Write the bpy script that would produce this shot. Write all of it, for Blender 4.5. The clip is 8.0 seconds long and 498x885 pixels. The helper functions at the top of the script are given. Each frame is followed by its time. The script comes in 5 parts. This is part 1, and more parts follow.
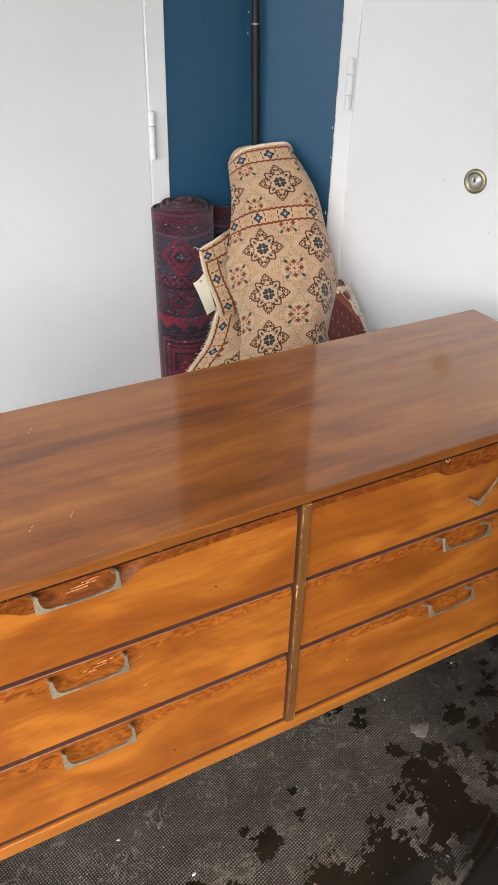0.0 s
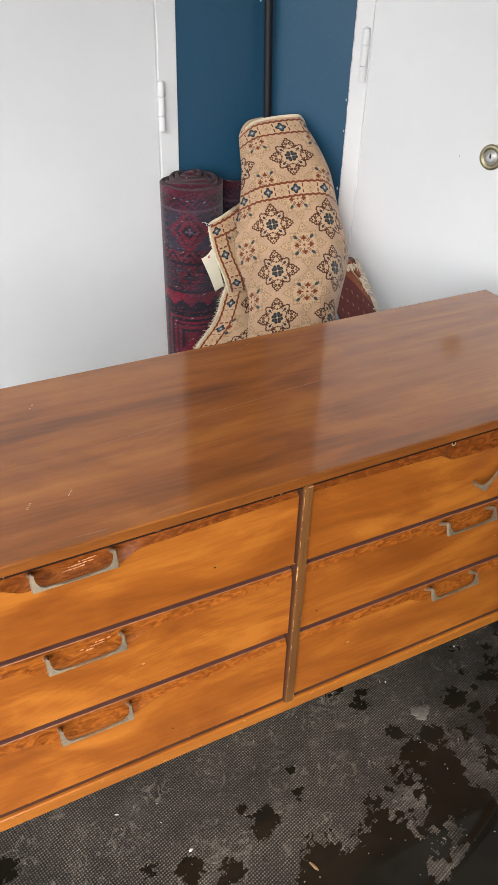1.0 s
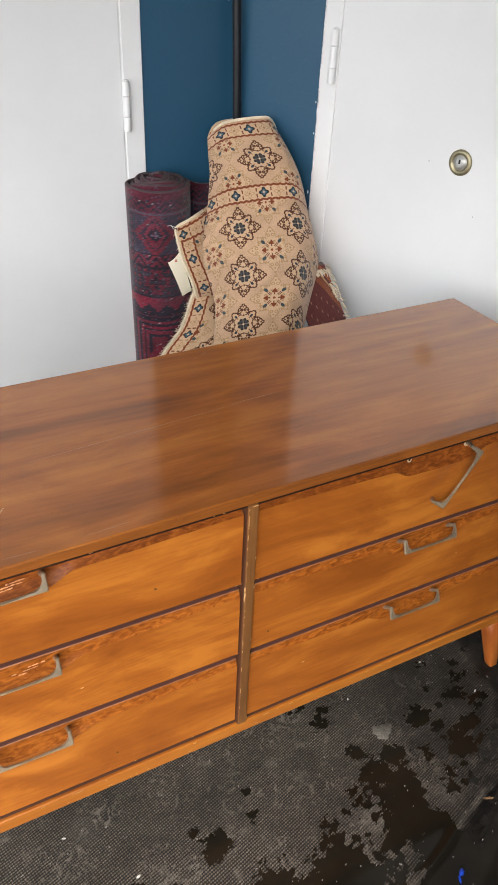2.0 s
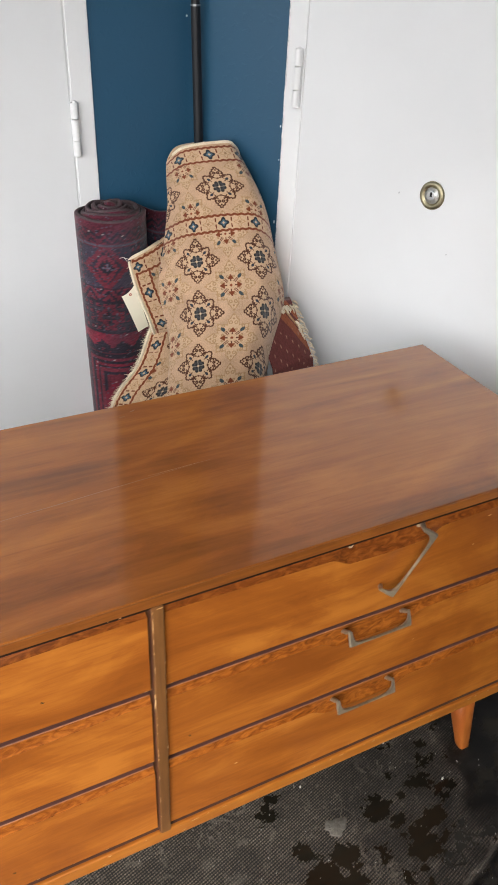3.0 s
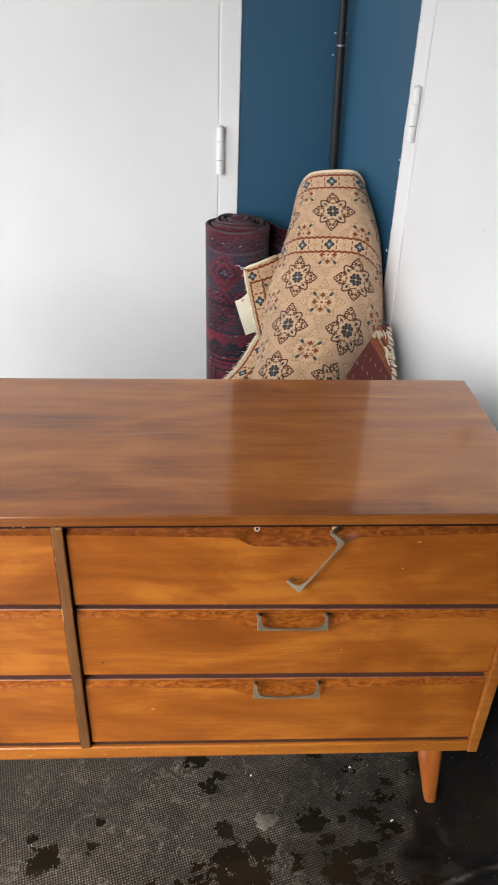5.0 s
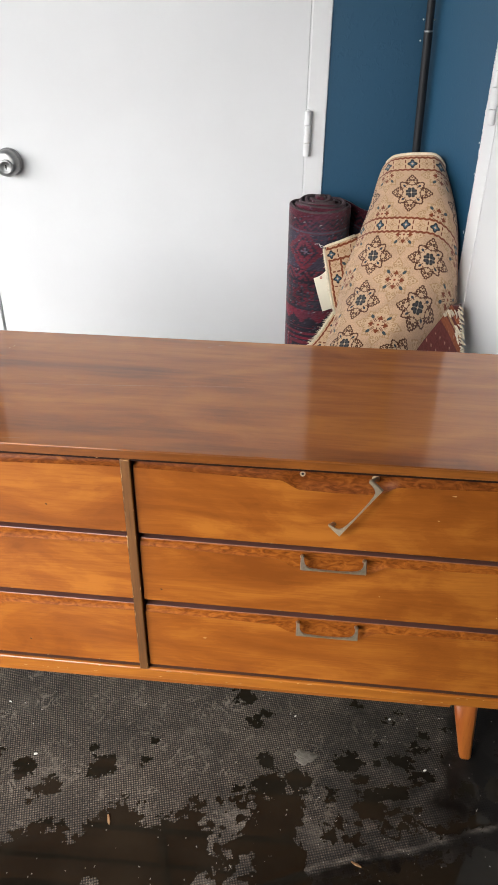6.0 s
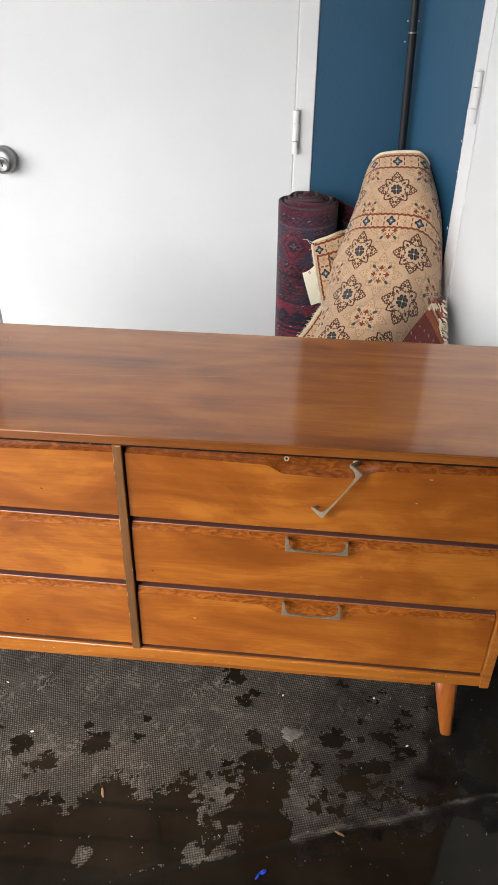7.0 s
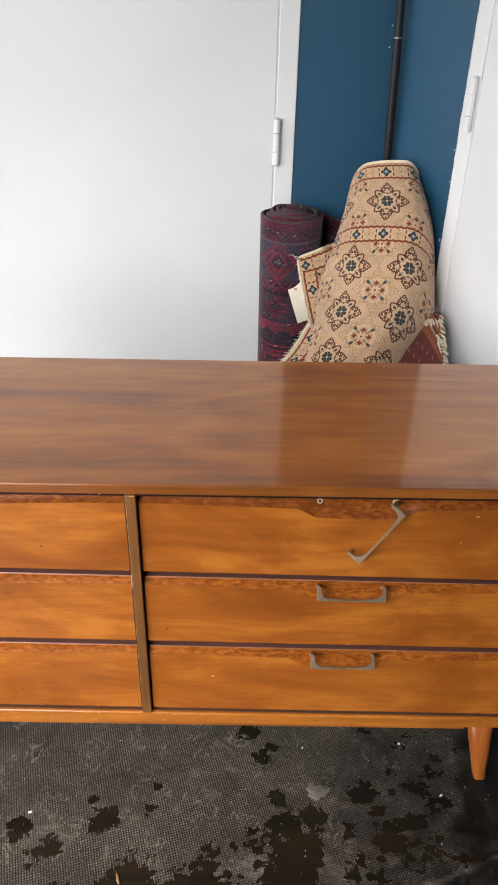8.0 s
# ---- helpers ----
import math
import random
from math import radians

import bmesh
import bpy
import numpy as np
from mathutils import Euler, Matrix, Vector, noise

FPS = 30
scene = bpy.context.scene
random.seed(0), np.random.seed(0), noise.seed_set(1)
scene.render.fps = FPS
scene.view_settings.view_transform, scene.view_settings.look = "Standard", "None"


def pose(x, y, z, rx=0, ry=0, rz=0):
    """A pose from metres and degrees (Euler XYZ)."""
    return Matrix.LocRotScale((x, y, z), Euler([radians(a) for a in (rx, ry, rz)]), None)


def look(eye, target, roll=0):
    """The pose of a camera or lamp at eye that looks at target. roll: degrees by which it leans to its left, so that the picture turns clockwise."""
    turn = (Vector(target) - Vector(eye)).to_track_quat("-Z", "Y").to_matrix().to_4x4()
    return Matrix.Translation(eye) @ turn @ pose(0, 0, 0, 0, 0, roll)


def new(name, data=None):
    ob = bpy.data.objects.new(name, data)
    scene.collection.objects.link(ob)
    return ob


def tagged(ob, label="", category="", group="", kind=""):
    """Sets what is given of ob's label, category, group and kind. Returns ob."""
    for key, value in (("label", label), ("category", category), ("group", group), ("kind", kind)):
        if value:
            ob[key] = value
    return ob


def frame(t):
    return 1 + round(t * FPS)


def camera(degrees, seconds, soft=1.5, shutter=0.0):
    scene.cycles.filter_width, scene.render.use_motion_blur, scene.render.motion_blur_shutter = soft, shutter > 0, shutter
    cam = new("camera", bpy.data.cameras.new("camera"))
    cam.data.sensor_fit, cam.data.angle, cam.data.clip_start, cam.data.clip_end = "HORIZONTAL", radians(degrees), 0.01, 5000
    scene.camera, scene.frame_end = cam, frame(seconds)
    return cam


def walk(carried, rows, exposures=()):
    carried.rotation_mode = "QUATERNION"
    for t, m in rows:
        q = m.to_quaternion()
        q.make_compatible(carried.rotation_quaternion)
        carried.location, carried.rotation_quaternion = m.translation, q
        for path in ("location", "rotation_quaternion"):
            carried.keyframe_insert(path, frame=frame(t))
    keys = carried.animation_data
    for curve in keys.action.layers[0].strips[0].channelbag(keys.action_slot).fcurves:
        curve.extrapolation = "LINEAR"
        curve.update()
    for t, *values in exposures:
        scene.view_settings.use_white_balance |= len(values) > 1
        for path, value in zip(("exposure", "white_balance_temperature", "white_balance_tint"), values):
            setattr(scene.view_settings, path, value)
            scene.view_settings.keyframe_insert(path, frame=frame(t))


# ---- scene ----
cam = camera(37.6, 8.0, soft=1.1, shutter=0.3)
PATH = [
    (0, (0.014, 0.088, 1.337), (0.836, 1.559, 0.259), 1.5),
    (0.5, (0.03, 0.096, 1.324), (0.82, 1.557, 0.209), 1.7),
    (1, (0.034, 0.095, 1.333), (0.813, 1.549, 0.202), 1.9),
    (1.5, (0.062, 0.081, 1.338), (0.846, 1.531, 0.206), 2.2),
    (2, (0.117, 0.106, 1.332), (0.912, 1.55, 0.2), 2.7),
    (2.2, (0.147, 0.147, 1.327), (0.959, 1.585, 0.199), 3.2),
    (3.3, (0.405, 0.206, 1.339), (1.126, 1.718, 0.247), 2.5),
    (3.5, (0.485, 0.19, 1.326), (1.092, 1.758, 0.244), 1.7),
    (4, (0.612, 0.131, 1.34), (0.983, 1.765, 0.249), 1.3),
    (4.5, (0.652, 0.039, 1.347), (0.937, 1.716, 0.294), 2.1),
    (5, (0.705, -0.035, 1.345), (0.829, 1.658, 0.288), 2.2),
    (6.3, (0.782, -0.185, 1.347), (0.626, 1.488, 0.263), 0.7),
    (6.5, (0.786, -0.196, 1.351), (0.635, 1.476, 0.264), 0.9),
    (7, (0.796, -0.215, 1.361), (0.669, 1.46, 0.276), 0.9),
    (7.5, (0.739, -0.169, 1.341), (0.655, 1.513, 0.262), 0.8),
    (8, (0.656, -0.09, 1.335), (0.689, 1.605, 0.274), 1.4),
]
walk(cam, [(t, look(eye, target, roll)) for t, eye, target, roll in PATH], exposures=[(0, 1.10), (2.2, 1.13), (4.0, 1.15), (6.3, 1.20), (7.2, 1.20), (8.0, 1.17)])

# ---- light ----
world = bpy.data.worlds.new("overcast_sky")
scene.world = world
world.use_nodes = True
SUN_EL, SUN_AZ = radians(42), radians(216)
wn, wl = world.node_tree.nodes, world.node_tree.links
sky = wn.new("ShaderNodeTexSky")
sky.sky_type, sky.sun_disc = "NISHITA", False
sky.sun_elevation, sky.sun_rotation = SUN_EL, SUN_AZ
sky.air_density, sky.dust_density, sky.ozone_density = 1.0, 2.5, 1.0
grey = wn.new("ShaderNodeHueSaturation")
grey.inputs["Saturation"].default_value = 0.14
wl.new(sky.outputs[0], grey.inputs["Color"])
wl.new(grey.outputs[0], wn["Background"].inputs["Color"])
wn["Background"].inputs["Strength"].default_value = 0.315

sun_data = bpy.data.lights.new("sun", "SUN")
sun_data.energy, sun_data.angle, sun_data.color = 0.78, radians(38), (1.0, 0.98, 0.955)
sun = new("sun", sun_data)
sun_dir = Vector((math.sin(SUN_AZ) * math.cos(SUN_EL), math.cos(SUN_AZ) * math.cos(SUN_EL), math.sin(SUN_EL)))
sun.matrix_world = look(sun_dir * 30, (0, 0, 0))


# ---- materials ----
class Nodes:
    """A small wrapper to chain shader nodes."""

    def __init__(self, name):
        self.mat = bpy.data.materials.new(name)
        self.mat.use_nodes = True
        self.t = self.mat.node_tree
        self.bsdf = self.t.nodes["Principled BSDF"]

    def put(self, socket, value):
        if isinstance(value, bpy.types.NodeSocket):
            self.t.links.new(value, socket)
        elif value is not None:
            socket.default_value = value

    def node(self, kind, out=0, **ins):
        n = self.t.nodes.new(kind)
        for key, value in ins.items():
            self.put(n.inputs[int(key[1:])] if key[0] == "i" and key[1:].isdigit() else n.inputs[key], value)
        return n.outputs[out]

    def math(self, op, a, b=None, c=None, clamp=False):
        n = self.t.nodes.new("ShaderNodeMath")
        n.operation, n.use_clamp = op, clamp
        for k, v in enumerate((a, b, c)):
            self.put(n.inputs[k], v)
        return n.outputs[0]

    def coords(self, scale=(1, 1, 1), vary=True, which="Object"):
        c = self.t.nodes.new("ShaderNodeTexCoord").outputs[which]
        m = self.t.nodes.new("ShaderNodeMapping")
        m.inputs["Scale"].default_value = scale
        self.t.links.new(c, m.inputs["Vector"])
        if vary:
            info = self.t.nodes.new("ShaderNodeObjectInfo").outputs["Random"]
            v = self.t.nodes.new("ShaderNodeCombineXYZ")
            self.t.links.new(self.math("MULTIPLY", info, 37.0), v.inputs[0])
            self.t.links.new(self.math("MULTIPLY", info, 91.0), v.inputs[2])
            self.t.links.new(v.outputs[0], m.inputs["Location"])
        return m.outputs[0]

    def noise(self, vec, scale, detail=4.0, rough=0.55, dist=0.0):
        n = self.t.nodes.new("ShaderNodeTexNoise")
        self.t.links.new(vec, n.inputs["Vector"])
        for key, v in (("Scale", scale), ("Detail", detail), ("Roughness", rough), ("Distortion", dist)):
            n.inputs[key].default_value = v
        return n.outputs[0]

    def ramp(self, fac, stops):
        n = self.t.nodes.new("ShaderNodeValToRGB")
        els = n.color_ramp.elements
        while len(els) < len(stops):
            els.new(0.5)
        for e, (pos, col) in zip(els, stops):
            e.position = pos
            e.color = (*col, 1) if isinstance(col, tuple) else (col, col, col, 1)
        self.t.links.new(fac, n.inputs[0])
        return n.outputs[0]

    def mix(self, fac, a, b, blend="MIX"):
        n = self.t.nodes.new("ShaderNodeMix")
        n.data_type, n.blend_type = "RGBA", blend
        self.put(n.inputs[0], fac)
        for k, v in ((6, a), (7, b)):
            self.put(n.inputs[k], (*v, 1) if isinstance(v, tuple) else v)
        return n.outputs[2]

    def bump(self, height, strength, distance, normal=None):
        n = self.t.nodes.new("ShaderNodeBump")
        n.inputs["Strength"].default_value, n.inputs["Distance"].default_value = strength, distance
        self.t.links.new(height, n.inputs["Height"])
        if normal:
            self.t.links.new(normal, n.inputs["Normal"])
        return n.outputs[0]

    def done(self, color=None, rough=None, normal=None, metal=None, coat=None, coat_rough=None, spec=None):
        for key, v in (("Base Color", (*color, 1) if isinstance(color, tuple) else color), ("Roughness", rough), ("Normal", normal), ("Metallic", metal),
                       ("Coat Weight", coat), ("Coat Roughness", coat_rough), ("Specular IOR Level", spec)):
            self.put(self.bsdf.inputs[key], v)
        return self.mat


def wood(name, dark, mid, light, stretch=(0.8, 9.0, 9.0), rough=0.34, coat=0.5, coat_rough=0.16, flame=0.5, pores=0.5, grain=0.07, spec=0.4, arches=0.010):
    """Lacquered veneer: broad figure, fine straight grain and pores, faint scuffs."""
    n = Nodes(name)
    v = n.coords(stretch)
    broad = n.noise(v, 1.5, 3, 0.5, 1.4)
    fine = n.noise(v, 9.0, 6, 0.65, 0.4)
    cloud = n.noise(n.coords(tuple(2.6 if c < 1 else 6.0 for c in stretch)), 1.5, 3, 0.5, 1.6)
    flow = n.t.nodes.new("ShaderNodeVectorMath")
    flow.operation = "MULTIPLY_ADD"
    for socket, value in zip(flow.inputs, (cloud, tuple(0.0 if c < 1 else 20.0 for c in stretch), n.coords(tuple(3.0 if c < 1 else 330.0 for c in stretch)))):
        n.put(socket, value)
    line = n.noise(flow.outputs[0], 1.0, 3, 0.6, 0.3)
    f = n.math("ADD", n.math("MULTIPLY", broad, 0.62), n.math("MULTIPLY", fine, 0.38))
    f = n.math("ADD", n.math("MULTIPLY", f, 1 - flame), n.math("MULTIPLY", cloud, flame))
    f = n.math("ADD", f, n.math("MULTIPLY", n.math("SUBTRACT", line, 0.5), grain))
    arch = n.noise(v, 0.9, 1, 0.35, 0.9)
    f = n.math("ADD", f, n.math("MULTIPLY", n.math("SINE", n.math("MULTIPLY", arch, 190.0)), arches))
    col = n.ramp(f, [(0.36, dark), (0.49, mid), (0.62, light)])
    pore = n.noise(n.coords(tuple(9.0 if c < 1 else 420.0 for c in stretch)), 1.0, 2, 0.5)
    col = n.mix(n.math("MULTIPLY", n.ramp(pore, [(0.30, 1.0), (0.42, 0.0)]), pores), col, dark)
    scuff = n.ramp(n.noise(n.coords((14, 14, 14)), 4.0, 5, 0.7), [(0.50, 0.0), (0.75, 1.0)])
    r = n.math("ADD", n.math("MULTIPLY", scuff, 0.03), rough)
    normal = n.bump(broad, 0.02, 0.001)
    return n.done(col, r, normal, coat=coat, coat_rough=coat_rough, spec=spec)


m_drawer = wood("drawer_veneer", (0.215, 0.058, 0.0085), (0.298, 0.086, 0.0118), (0.425, 0.142, 0.0200), flame=0.60, pores=0.30, grain=0.14, arches=0.014, rough=0.36, coat=0.30, spec=0.26)
m_top = wood("top_veneer", (0.155, 0.044, 0.0066), (0.285, 0.087, 0.0116), (0.415, 0.143, 0.0205), arches=0.008, stretch=(0.34, 4.0, 4.0), rough=0.42, coat=1.0, coat_rough=0.105, flame=0.27, pores=0.18, grain=0.09, spec=0.18)
m_top.node_tree.nodes["Principled BSDF"].inputs["Coat IOR"].default_value = 1.60
m_band = wood("edge_band", (0.13, 0.040, 0.008), (0.22, 0.068, 0.012), (0.30, 0.10, 0.018), flame=0.2, grain=0.2)
m_edge = wood("edge_wood", (0.20, 0.060, 0.011), (0.33, 0.108, 0.018), (0.45, 0.165, 0.030), flame=0.2, grain=0.2)
m_rail = wood("rail_wood", (0.25, 0.074, 0.010), (0.36, 0.118, 0.015), (0.48, 0.178, 0.025), flame=0.3, pores=0.3)
m_post = wood("post_wood", (0.090, 0.038, 0.013), (0.165, 0.068, 0.020), (0.235, 0.10, 0.030), stretch=(7, 7, 0.6), flame=0.2)
m_leg = wood("leg_wood", (0.20, 0.048, 0.009), (0.31, 0.080, 0.013), (0.40, 0.125, 0.021), stretch=(7, 7, 0.6), flame=0.3, rough=0.45, coat=0.2, coat_rough=0.3)


def burl(name, dark, mid, light, rough):
    """The finger lip cut into each drawer: figured burl, reddish brown."""
    n = Nodes(name)
    swirl = n.noise(n.coords((0.45, 1, 1.2)), 78, 5, 0.62, 1.7)
    col = n.ramp(swirl, [(0.32, dark), (0.48, mid), (0.66, light)])
    return n.done(col, rough, n.bump(swirl, 0.05, 0.001), coat=0.0, spec=0.10)


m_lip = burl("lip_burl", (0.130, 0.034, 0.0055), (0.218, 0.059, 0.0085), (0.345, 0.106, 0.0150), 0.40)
# top row: the same burl, darkened for the shade under the overhanging top
m_lip_shaded = burl("shaded_lip_burl", (0.090, 0.022, 0.0042), (0.155, 0.040, 0.0068), (0.245, 0.072, 0.0115), 0.42)


def plain(name, color, rough, metal=0.0, scale=60.0, vary=0.12, bump=0.08, spec=None):
    n = Nodes(name)
    v = n.coords((1, 1, 1))
    a = n.noise(v, scale, 4, 0.6)
    b = n.noise(v, scale * 0.12, 3, 0.5)
    f = n.math("ADD", n.math("MULTIPLY", a, 0.5), n.math("MULTIPLY", b, 0.5))
    lo, hi = tuple(c * (1 - vary) for c in color), tuple(min(1, c * (1 + vary)) for c in color)
    col = n.ramp(f, [(0.35, lo), (0.65, hi)])
    r = n.math("ADD", n.math("MULTIPLY", f, 0.16), rough - 0.08)
    return n.done(col, r, n.bump(a, bump, 0.001), metal=metal, spec=spec)


m_gap = plain("dark_carcass", (0.022, 0.010, 0.006), 0.7)
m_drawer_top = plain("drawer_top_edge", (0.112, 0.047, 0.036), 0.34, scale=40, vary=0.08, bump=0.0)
m_arris = plain("rubbed_lip_edge", (0.27, 0.105, 0.045), 0.36, scale=120, vary=0.35, bump=0.0)
m_pewter = plain("aged_pewter", (0.330, 0.262, 0.182), 0.32, 0.60, scale=160, vary=0.25)
m_steel = plain("brushed_steel", (0.37, 0.37, 0.365), 0.47, 1.0, scale=200)
m_brass = plain("dull_brass", (0.36, 0.32, 0.21), 0.46, 1.0, scale=200, vary=0.2)
m_black = plain("black_pole_paint", (0.010, 0.011, 0.014), 0.46, scale=80, spec=0.3)
m_dark = plain("dark_hole", (0.008, 0.007, 0.006), 0.8)
m_raw = plain("chipped_raw_wood", (0.46, 0.32, 0.19), 0.75)
m_paper = plain("cream_paper_tag", (0.72, 0.66, 0.52), 0.8, scale=30, vary=0.05)
m_thread = plain("pale_wool_fringe", (0.66, 0.56, 0.42), 0.95, scale=300, vary=0.2)
m_string = plain("white_string", (0.72, 0.70, 0.66), 0.9)
m_leaf = plain("tan_splinter", (0.25, 0.14, 0.06), 0.7)
m_blue = plain("blue_plastic", (0.01, 0.05, 0.42), 0.4)
m_grit = plain("pale_grit", (0.62, 0.60, 0.56), 0.8)


def paint(name, color, rough, grain, bump, tall, blobs=0):
    """Rolled or brushed wall paint with stipple, brush drag and faint grime."""
    n = Nodes(name)
    v = n.coords((1, 1, 1), vary=False)
    soft = n.noise(v, 2.2, 4, 0.6)
    grime = n.noise(n.coords((1.3, 1.3, 0.9), vary=False), 1.4, 4, 0.6)
    stip = n.noise(n.coords((1, 1, tall), vary=False), grain, 3, 0.55, 0.6)
    if blobs:
        stip = n.math("ADD", n.math("MULTIPLY", stip, 0.45), n.ramp(n.noise(v, blobs, 2, 0.5, 0.8), [(0.56, 0.0), (0.70, 0.8)]))
    f = n.math("ADD", n.math("MULTIPLY", soft, 0.6), n.math("MULTIPLY", grime, 0.4))
    lo, hi = tuple(c * 0.955 for c in color), tuple(min(1, c * 1.03) for c in color)
    col = n.ramp(f, [(0.35, lo), (0.62, hi)])
    return n.done(col, n.math("ADD", n.math("MULTIPLY", soft, 0.12), rough - 0.06), n.bump(stip, bump, 0.004))


m_white = paint("white_door_paint", (0.70, 0.705, 0.712), 0.42, 90, 0.03, 0.4)
m_navy = paint("blue_wall_paint", (0.0148, 0.070, 0.130), 0.46, 70, 0.13, 0.8, 70)
m_frame = paint("white_frame_paint", (0.74, 0.742, 0.745), 0.36, 60, 0.06, 0.25)


def knotted(name, attr="pattern", rough=0.95):
    """Wool pile: colour per knot from the weave, with fibre-scale relief."""
    n = Nodes(name)
    a = n.t.nodes.new("ShaderNodeAttribute")
    a.attribute_name = attr
    v = n.coords((1, 1, 1))
    fuzz = n.noise(v, 520, 3, 0.7)
    dirt = n.noise(v, 9, 4, 0.6)
    col = n.mix(n.math("MULTIPLY", fuzz, 0.40), a.outputs["Color"], (0.35, 0.28, 0.2), "MULTIPLY")
    col = n.mix(n.math("MULTIPLY", n.ramp(dirt, [(0.45, 0.0), (0.75, 1.0)]), 0.22), col, (0.30, 0.24, 0.18), "MULTIPLY")
    n.bsdf.inputs["Sheen Weight"].default_value = 0.25
    return n.done(col, rough, n.bump(fuzz, 0.5, 0.0015), spec=0.15)


m_pile = knotted("wool_pile")


def floor_material():
    """Black ribbed rubber sheet, dusty on its raised dots, with wet patches."""
    n = Nodes("rubber_floor")
    c = n.t.nodes.new("ShaderNodeTexCoord").outputs["Object"]
    sep = n.t.nodes.new("ShaderNodeSeparateXYZ")
    n.t.links.new(c, sep.inputs[0])
    k = math.pi / 0.0047
    turned = [n.math("ADD", n.math("MULTIPLY", sep.outputs[0], a), n.math("MULTIPLY", sep.outputs[1], b)) for a, b in ((math.cos(radians(16)), math.sin(radians(16))), (-math.sin(radians(16)), math.cos(radians(16))))]
    bend = n.math("MULTIPLY", n.math("SUBTRACT", n.noise(c, 9, 2, 0.5), 0.5), 0.0025)
    sx = n.math("ABSOLUTE", n.math("SINE", n.math("MULTIPLY", n.math("ADD", turned[0], bend), k)))
    sy = n.math("ABSOLUTE", n.math("SINE", n.math("MULTIPLY", n.math("SUBTRACT", turned[1], bend), k)))
    dots = n.math("MULTIPLY", sy, n.math("ADD", n.math("MULTIPLY", sx, 0.78), 0.22))
    dust = n.noise(c, 7.0, 9, 0.72, 0.7)
    smear = n.noise(n.coords((3.0, 11.0, 1.0), vary=False), 2.6, 5, 0.7, 1.2)
    fine = n.noise(c, 170, 4, 0.7)
    wet = n.t.nodes.new("ShaderNodeAttribute")
    wet.attribute_name = "wet"
    crease = n.t.nodes.new("ShaderNodeAttribute")
    crease.attribute_name = "scuffed"
    edge = n.math("ADD", wet.outputs["Fac"], n.math("MULTIPLY", n.math("SUBTRACT", n.noise(c, 70, 3, 0.5, 0.8), 0.5), 1.0))
    edge = n.math("ADD", edge, n.math("MULTIPLY", n.math("SUBTRACT", n.noise(n.coords((15, 32, 1), vary=False), 1.0, 3, 0.55, 0.7), 0.5), 0.85))
    edge = n.math("ADD", edge, n.math("MULTIPLY", n.math("SUBTRACT", dots, 0.45), -0.06))
    mask = n.ramp(edge, [(0.48, 0.0), (0.52, 1.0)])
    bare = n.t.nodes.new("ShaderNodeAttribute")
    bare.attribute_name = "bare"
    worn = n.ramp(n.math("ADD", bare.outputs["Fac"], n.math("MULTIPLY", n.math("SUBTRACT", n.noise(c, 14, 4, 0.6, 0.4), 0.5), 0.9)), [(0.42, 0.0), (0.62, 1.0)])
    grime = n.ramp(dust, [(0.30, (0.088, 0.069, 0.051)), (0.5, (0.195, 0.156, 0.118)), (0.72, (0.35, 0.288, 0.222))])
    grime = n.mix(n.ramp(smear, [(0.58, 0.0), (0.75, 0.55)]), grime, (0.20, 0.172, 0.142))
    pile = n.noise(c, 260, 2, 0.5)
    low = n.ramp(dust, [(0.3, (0.008, 0.0070, 0.0060)), (0.8, (0.026, 0.022, 0.018))])
    dry = n.mix(n.math("MULTIPLY", n.ramp(dots, [(0.40, 0.0), (0.78, 1.0)]), n.ramp(pile, [(0.32, 0.22), (0.60, 1.0)])), low, grime)
    curl = n.math("ABSOLUTE", n.math("SUBTRACT", n.noise(c, 26, 3, 0.6, 0.9), 0.5))
    scuff = n.math("MULTIPLY", n.ramp(curl, [(0.0, 0.70), (0.024, 0.0)]), n.ramp(n.noise(c, 11, 3, 0.6), [(0.49, 0.0), (0.60, 1.0)]))
    smudge = n.ramp(n.noise(c, 30, 4, 0.65, 0.6), [(0.59, 0.0), (0.76, 0.55)])
    dry = n.mix(n.math("MAXIMUM", scuff, smudge), dry, (0.23, 0.198, 0.162))
    slab = n.ramp(n.noise(c, 11, 6, 0.7, 0.8), [(0.35, (0.009, 0.008, 0.007)), (0.60, (0.022, 0.0195, 0.017)), (0.80, (0.075, 0.068, 0.060))])
    dry = n.mix(worn, dry, slab)
    damp = n.t.nodes.new("ShaderNodeAttribute")
    damp.attribute_name = "damp"
    soak = n.math("MULTIPLY", damp.outputs["Fac"], n.ramp(n.noise(c, 24, 4, 0.6, 0.6), [(0.36, 0.35), (0.56, 1.0)]))
    dry = n.mix(soak, dry, (0.26, 0.245, 0.23), "MULTIPLY")
    scratch = n.ramp(n.noise(n.coords((60, 150, 1), vary=False), 1.0, 4, 0.7, 0.8), [(0.40, 0.5), (0.60, 1.0)])
    dry = n.mix(n.math("MULTIPLY", crease.outputs["Fac"], scratch), dry, (0.22, 0.195, 0.165))
    dry = n.mix(n.math("MULTIPLY", fine, 0.35), dry, (0.30, 0.29, 0.27), "MULTIPLY")
    murk = n.ramp(n.noise(c, 7, 4, 0.6), [(0.35, (0.0085, 0.0070, 0.0048)), (0.7, (0.0165, 0.0138, 0.0096))])
    col = n.mix(mask, dry, murk)
    rough = n.math("SUBTRACT", 0.78, n.math("MAXIMUM", n.math("MULTIPLY", mask, 0.745), n.math("MULTIPLY", worn, 0.42)))
